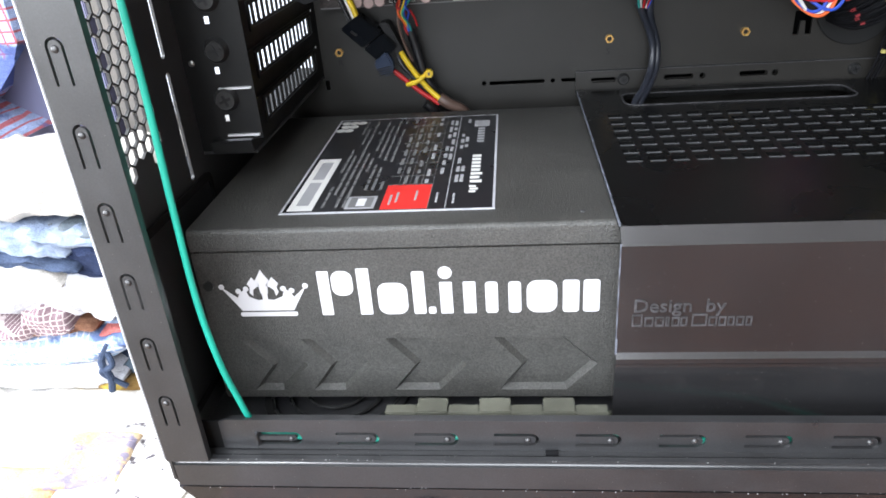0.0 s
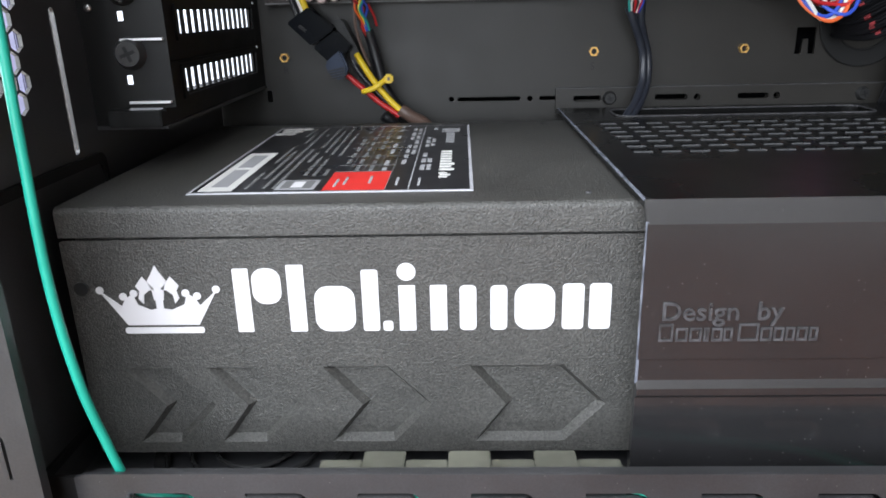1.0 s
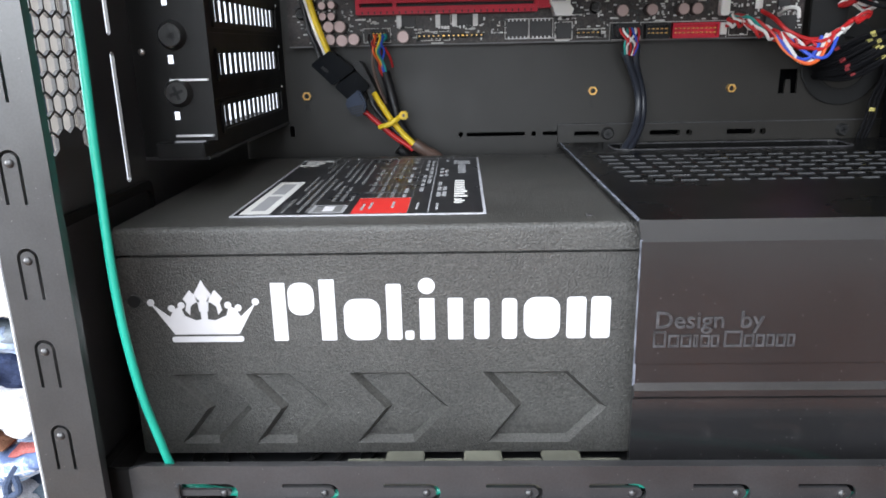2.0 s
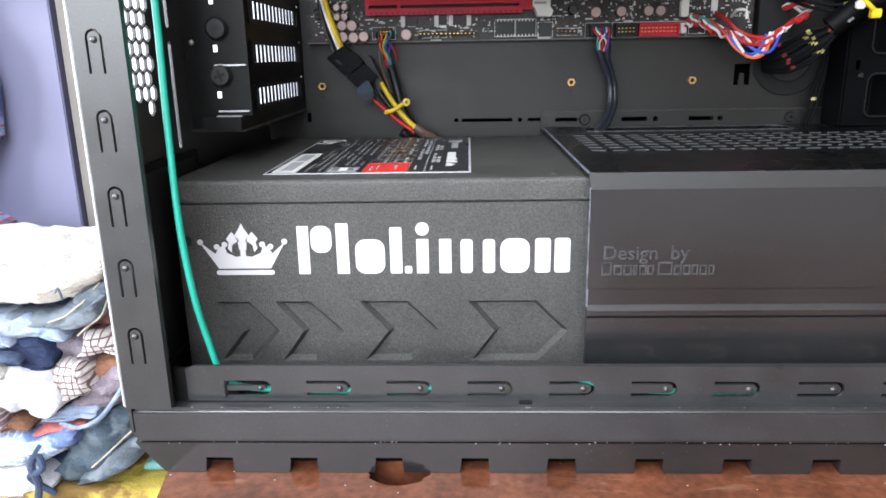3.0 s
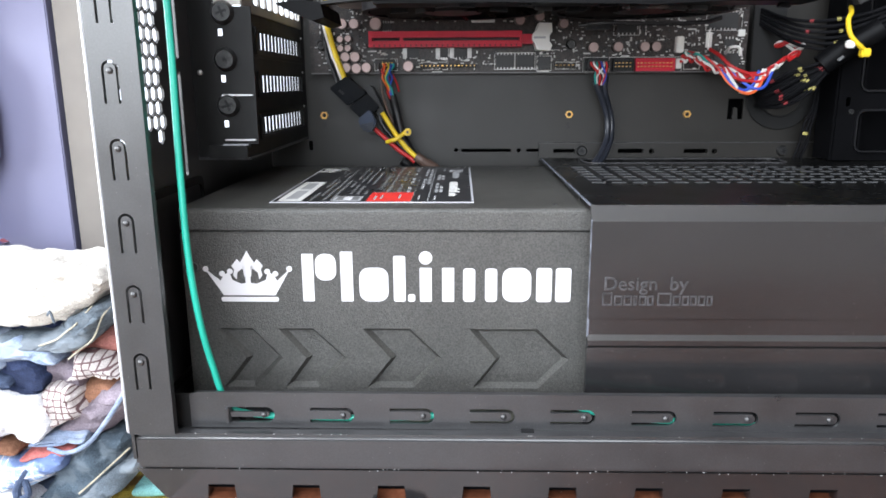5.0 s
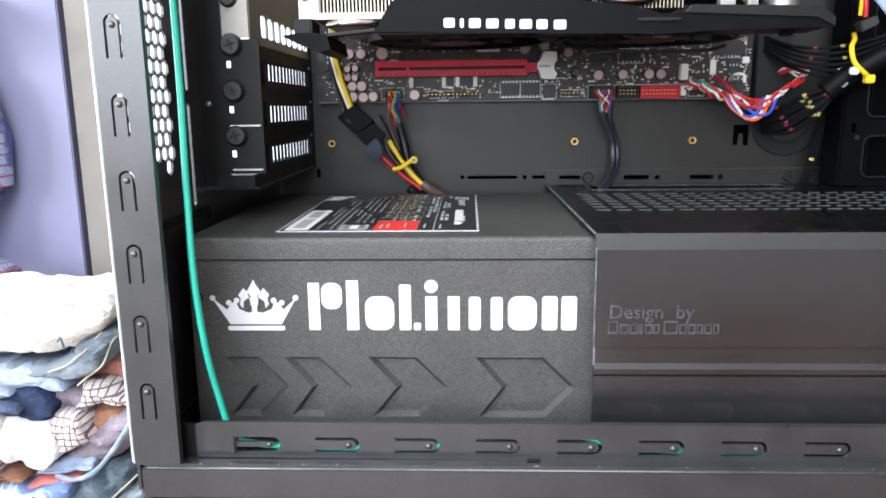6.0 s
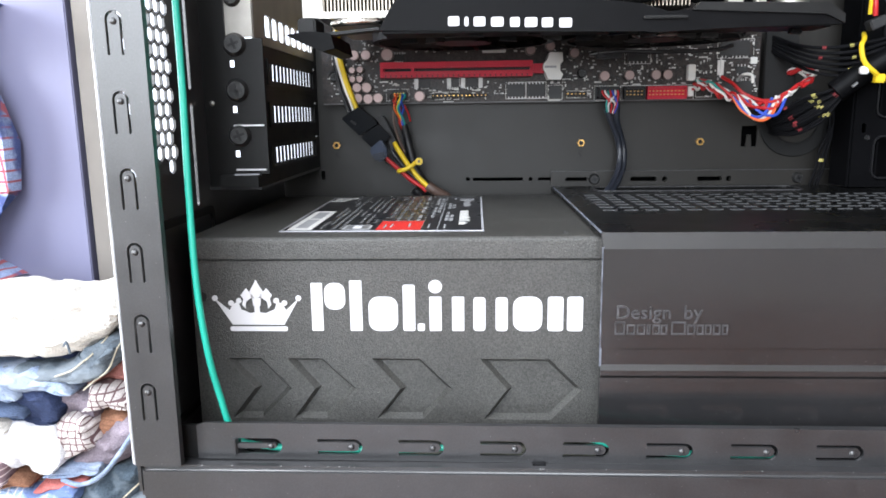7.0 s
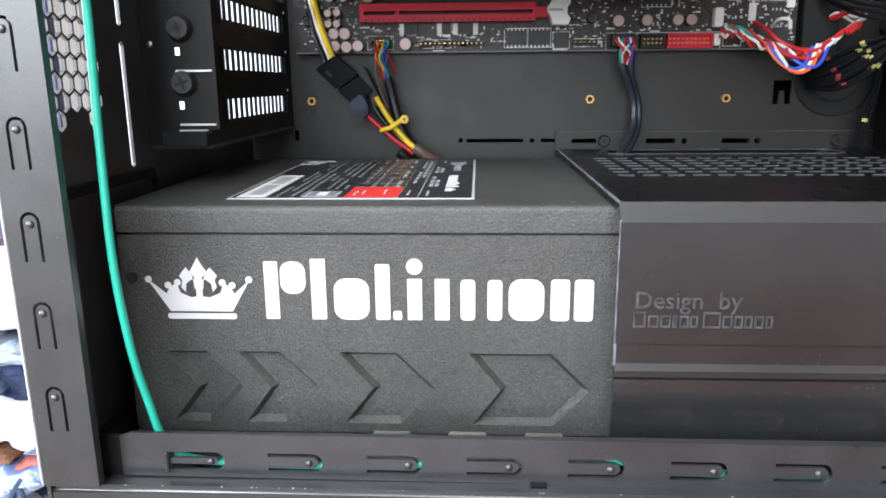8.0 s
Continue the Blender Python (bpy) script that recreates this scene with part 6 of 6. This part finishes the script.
heap("shirt", "mauve checked shirt crumpled in the pile", C_CHECKMAUVE, 0.866, [(-0.800, -0.315, 0.010), (-0.765, -0.292, 0.034), (-0.728, -0.290, 0.036), (-0.700, -0.302, 0.012)])
heap("shirt", "brown cotton shirt crumpled in the pile", C_BROWN, 0.880, [(-0.735, -0.318, 0.008), (-0.700, -0.310, 0.011), (-0.672, -0.314, 0.006)])
worn = heap("jeans", "grey denim jeans turned over their pale hem", C_JEANGREY, 0.886, [(-0.621, -0.150, 0.006), (-0.583, -0.142, 0.014), (-0.552, -0.125, 0.016), (-0.524, -0.101, 0.008)])
heap("jeans", "light blue denim jeans folded in the pile", C_JEANLIGHT, 0.885, [(-0.751, -0.146, 0.016), (-0.662, -0.153, 0.016), (-0.622, -0.161, 0.011), (-0.594, -0.170, 0.006)])
heap("shirt", "rust-pink cotton shirt folded in the pile", C_RUST, 0.930, [(-0.644, -0.189, 0.019), (-0.562, -0.159, 0.024), (-0.515, -0.156, 0.024)])
heap("jeans", "dark navy jeans folded in the pile", C_NAVY, 0.890, [(-0.692, -0.200, 0.030), (-0.673, -0.197, 0.038), (-0.644, -0.199, 0.032), (-0.622, -0.213, 0.018)])
heap("shirt", "mauve cotton shirt tucked in the pile", C_MAUVE, 0.905, [(-0.648, -0.196, 0.025), (-0.606, -0.198, 0.027), (-0.575, -0.207, 0.022)])
heap("shirt", "pale cotton shirt with thin dark checks", C_CHECK, 0.896, [(-0.583, -0.203, 0.004), (-0.557, -0.181, 0.021), (-0.533, -0.188, 0.014), (-0.512, -0.198, 0.004)])
heap("shirt", "checked cotton sleeve hanging from the pile", C_CHECK, 0.880, [(-0.629, -0.280, 0.007), (-0.604, -0.243, 0.033), (-0.585, -0.230, 0.027), (-0.574, -0.221, 0.009)])
heap("shirt", "white cotton shirt bulging from the pile", C_WHITE, 0.872, [(-0.761, -0.245, 0.040), (-0.670, -0.248, 0.038), (-0.639, -0.259, 0.037), (-0.618, -0.277, 0.017)])
heap("shirt", "brown cotton shirt tucked in the pile", C_BROWN, 0.912, [(-0.609, -0.245, 0.011), (-0.565, -0.237, 0.026), (-0.520, -0.224, 0.015)])
rolled = heap("trousers", "purple-grey trousers with pale rolled hem", C_MAUVE, 0.893, [(-0.623, -0.294, 0.009), (-0.578, -0.277, 0.023), (-0.539, -0.248, 0.026), (-0.507, -0.219, 0.013)])
heap("shirt", "light blue crumpled shirt in the pile", C_JEANLIGHT, 0.885, [(-0.645, -0.299, 0.008), (-0.605, -0.293, 0.013), (-0.564, -0.285, 0.010)])
heap("shirt", "red cotton shirt edge in the pile", C_REDCLOTH, 0.890, [(-0.672, -0.328, 0.006), (-0.650, -0.324, 0.007), (-0.593, -0.313, 0.009)])
heap("shirt", "blue plaid shirt crumpled at the pile's foot", C_PLAIDSOFT, 0.878, [(-0.788, -0.356, 0.031), (-0.674, -0.348, 0.029), (-0.633, -0.335, 0.023), (-0.602, -0.326, 0.010)])
heap("jeans", "dark blue-grey denim jeans folded at the pile's foot", C_JEANDARK, 0.892, [(-0.645, -0.386, 0.022), (-0.611, -0.378, 0.046), (-0.559, -0.334, 0.037), (-0.513, -0.296, 0.017)])
seamed = heap("jeans", "washed grey denim jeans with stitched seams", C_JEANGREY, 0.882, [(-0.606, -0.405, 0.012), (-0.571, -0.393, 0.016), (-0.532, -0.363, 0.019), (-0.492, -0.330, 0.010)])
heap("shirt", "white crumpled shirt under the pile", C_WHITE, 0.875, [(-0.796, -0.408, 0.022), (-0.700, -0.405, 0.022), (-0.648, -0.408, 0.014)])
part("hem", tube([(-0.616, 0.888, -0.143), (-0.591, 0.889, -0.134), (-0.573, 0.888, -0.121), (-0.557, 0.888, -0.109), (-0.535, 0.897, -0.084)], 0.0013, 7), C_SEAM, worn, "pale ragged hem", smooth=True)
part("hem", tube([(-0.579, 0.894, -0.166), (-0.559, 0.890, -0.150), (-0.536, 0.890, -0.132), (-0.519, 0.892, -0.098), (-0.500, 0.898, -0.078)], 0.0013, 7), C_SEAM, worn, "pale ragged hem", smooth=True)
part("hem", tube([(-0.625, 0.890, -0.306), (-0.596, 0.886, -0.312), (-0.561, 0.884, -0.296), (-0.530, 0.884, -0.261), (-0.501, 0.894, -0.217)], 0.0036, 10), C_JEANLIGHT, rolled, "pale rolled hem", smooth=True)
part("seam", tube([(-0.581, 0.879, -0.376), (-0.547, 0.877, -0.346), (-0.502, 0.892, -0.306)], 0.0014, 7), C_SEAM, seamed, "pale stitched seam", smooth=True)
part("seam", tube([(-0.589, 0.874, -0.092), (-0.583, 0.872, -0.086), (-0.580, 0.874, -0.103)], 0.0018, 6), C_JEAN, cream, "grey seam", smooth=True)
tagged(finish("teal_cloth", draped(-0.530, -0.450, 0.935, 1.010, BZ + 0.023, BZ + 0.036, 20, 16, 0.008, 71), C_TEAL, smooth=True), "pale teal cotton cloth lying on the blanket", "cloth")
cord = thing("blue_cord", (-0.66, 0.88, -0.42), "blue cloth drawstring hanging from the clothes", "drawstring")
part("cord", tube([(-0.655, 0.885, -0.335), (-0.668, 0.868, -0.365), (-0.660, 0.866, -0.395), (-0.668, 0.870, -0.425)], 0.006, 8), C_JEANBLUE, cord, smooth=True)
part("cord", tube([(-0.665, 0.880, -0.345), (-0.650, 0.866, -0.370), (-0.672, 0.866, -0.385), (-0.640, 0.872, -0.418)], 0.005, 8), C_JEANBLUE, cord, smooth=True)

sh = thing("hanging_shirt", (-0.87, 1.11, 0.3), "blue and red plaid shirt hanging on the wardrobe", "shirt")
part("cloth_body", draped(-1.02, -0.792, 1.095, 1.150, -0.050, 0.420, 26, 6, 0.016, 61, scale=7), C_PLAID, sh, smooth=True)
part("hook", tube([(-0.90, 1.12, 0.41), (-0.90, 1.13, 0.46), (-0.90, 1.160, 0.48), (-0.90, 1.172, 0.47)], 0.003, 8), M_SILVER, sh, smooth=True)
tagged(finish("printed_cloth", draped(-0.640, -0.455, 0.640, 0.830, BZ + 0.001, BZ + 0.016, 40, 36, 0.010, 81), C_SPECK, smooth=True), "white cotton cloth with dark specks on the bed", "cloth")
tagged(finish("scarf", draped(-0.665, -0.560, 0.655, 0.760, BZ + 0.004, BZ + 0.022, 34, 30, 0.014, 83), C_BLUEPRINT, smooth=True), "sand and violet printed scarf on the bed", "scarf")
tagged(finish("peach_cloth", draped(-0.760, -0.640, 0.590, 0.690, BZ + 0.002, BZ + 0.020, 30, 26, 0.008, 85), C_PEACH, smooth=True), "peach cotton cloth folded on the bed", "cloth")
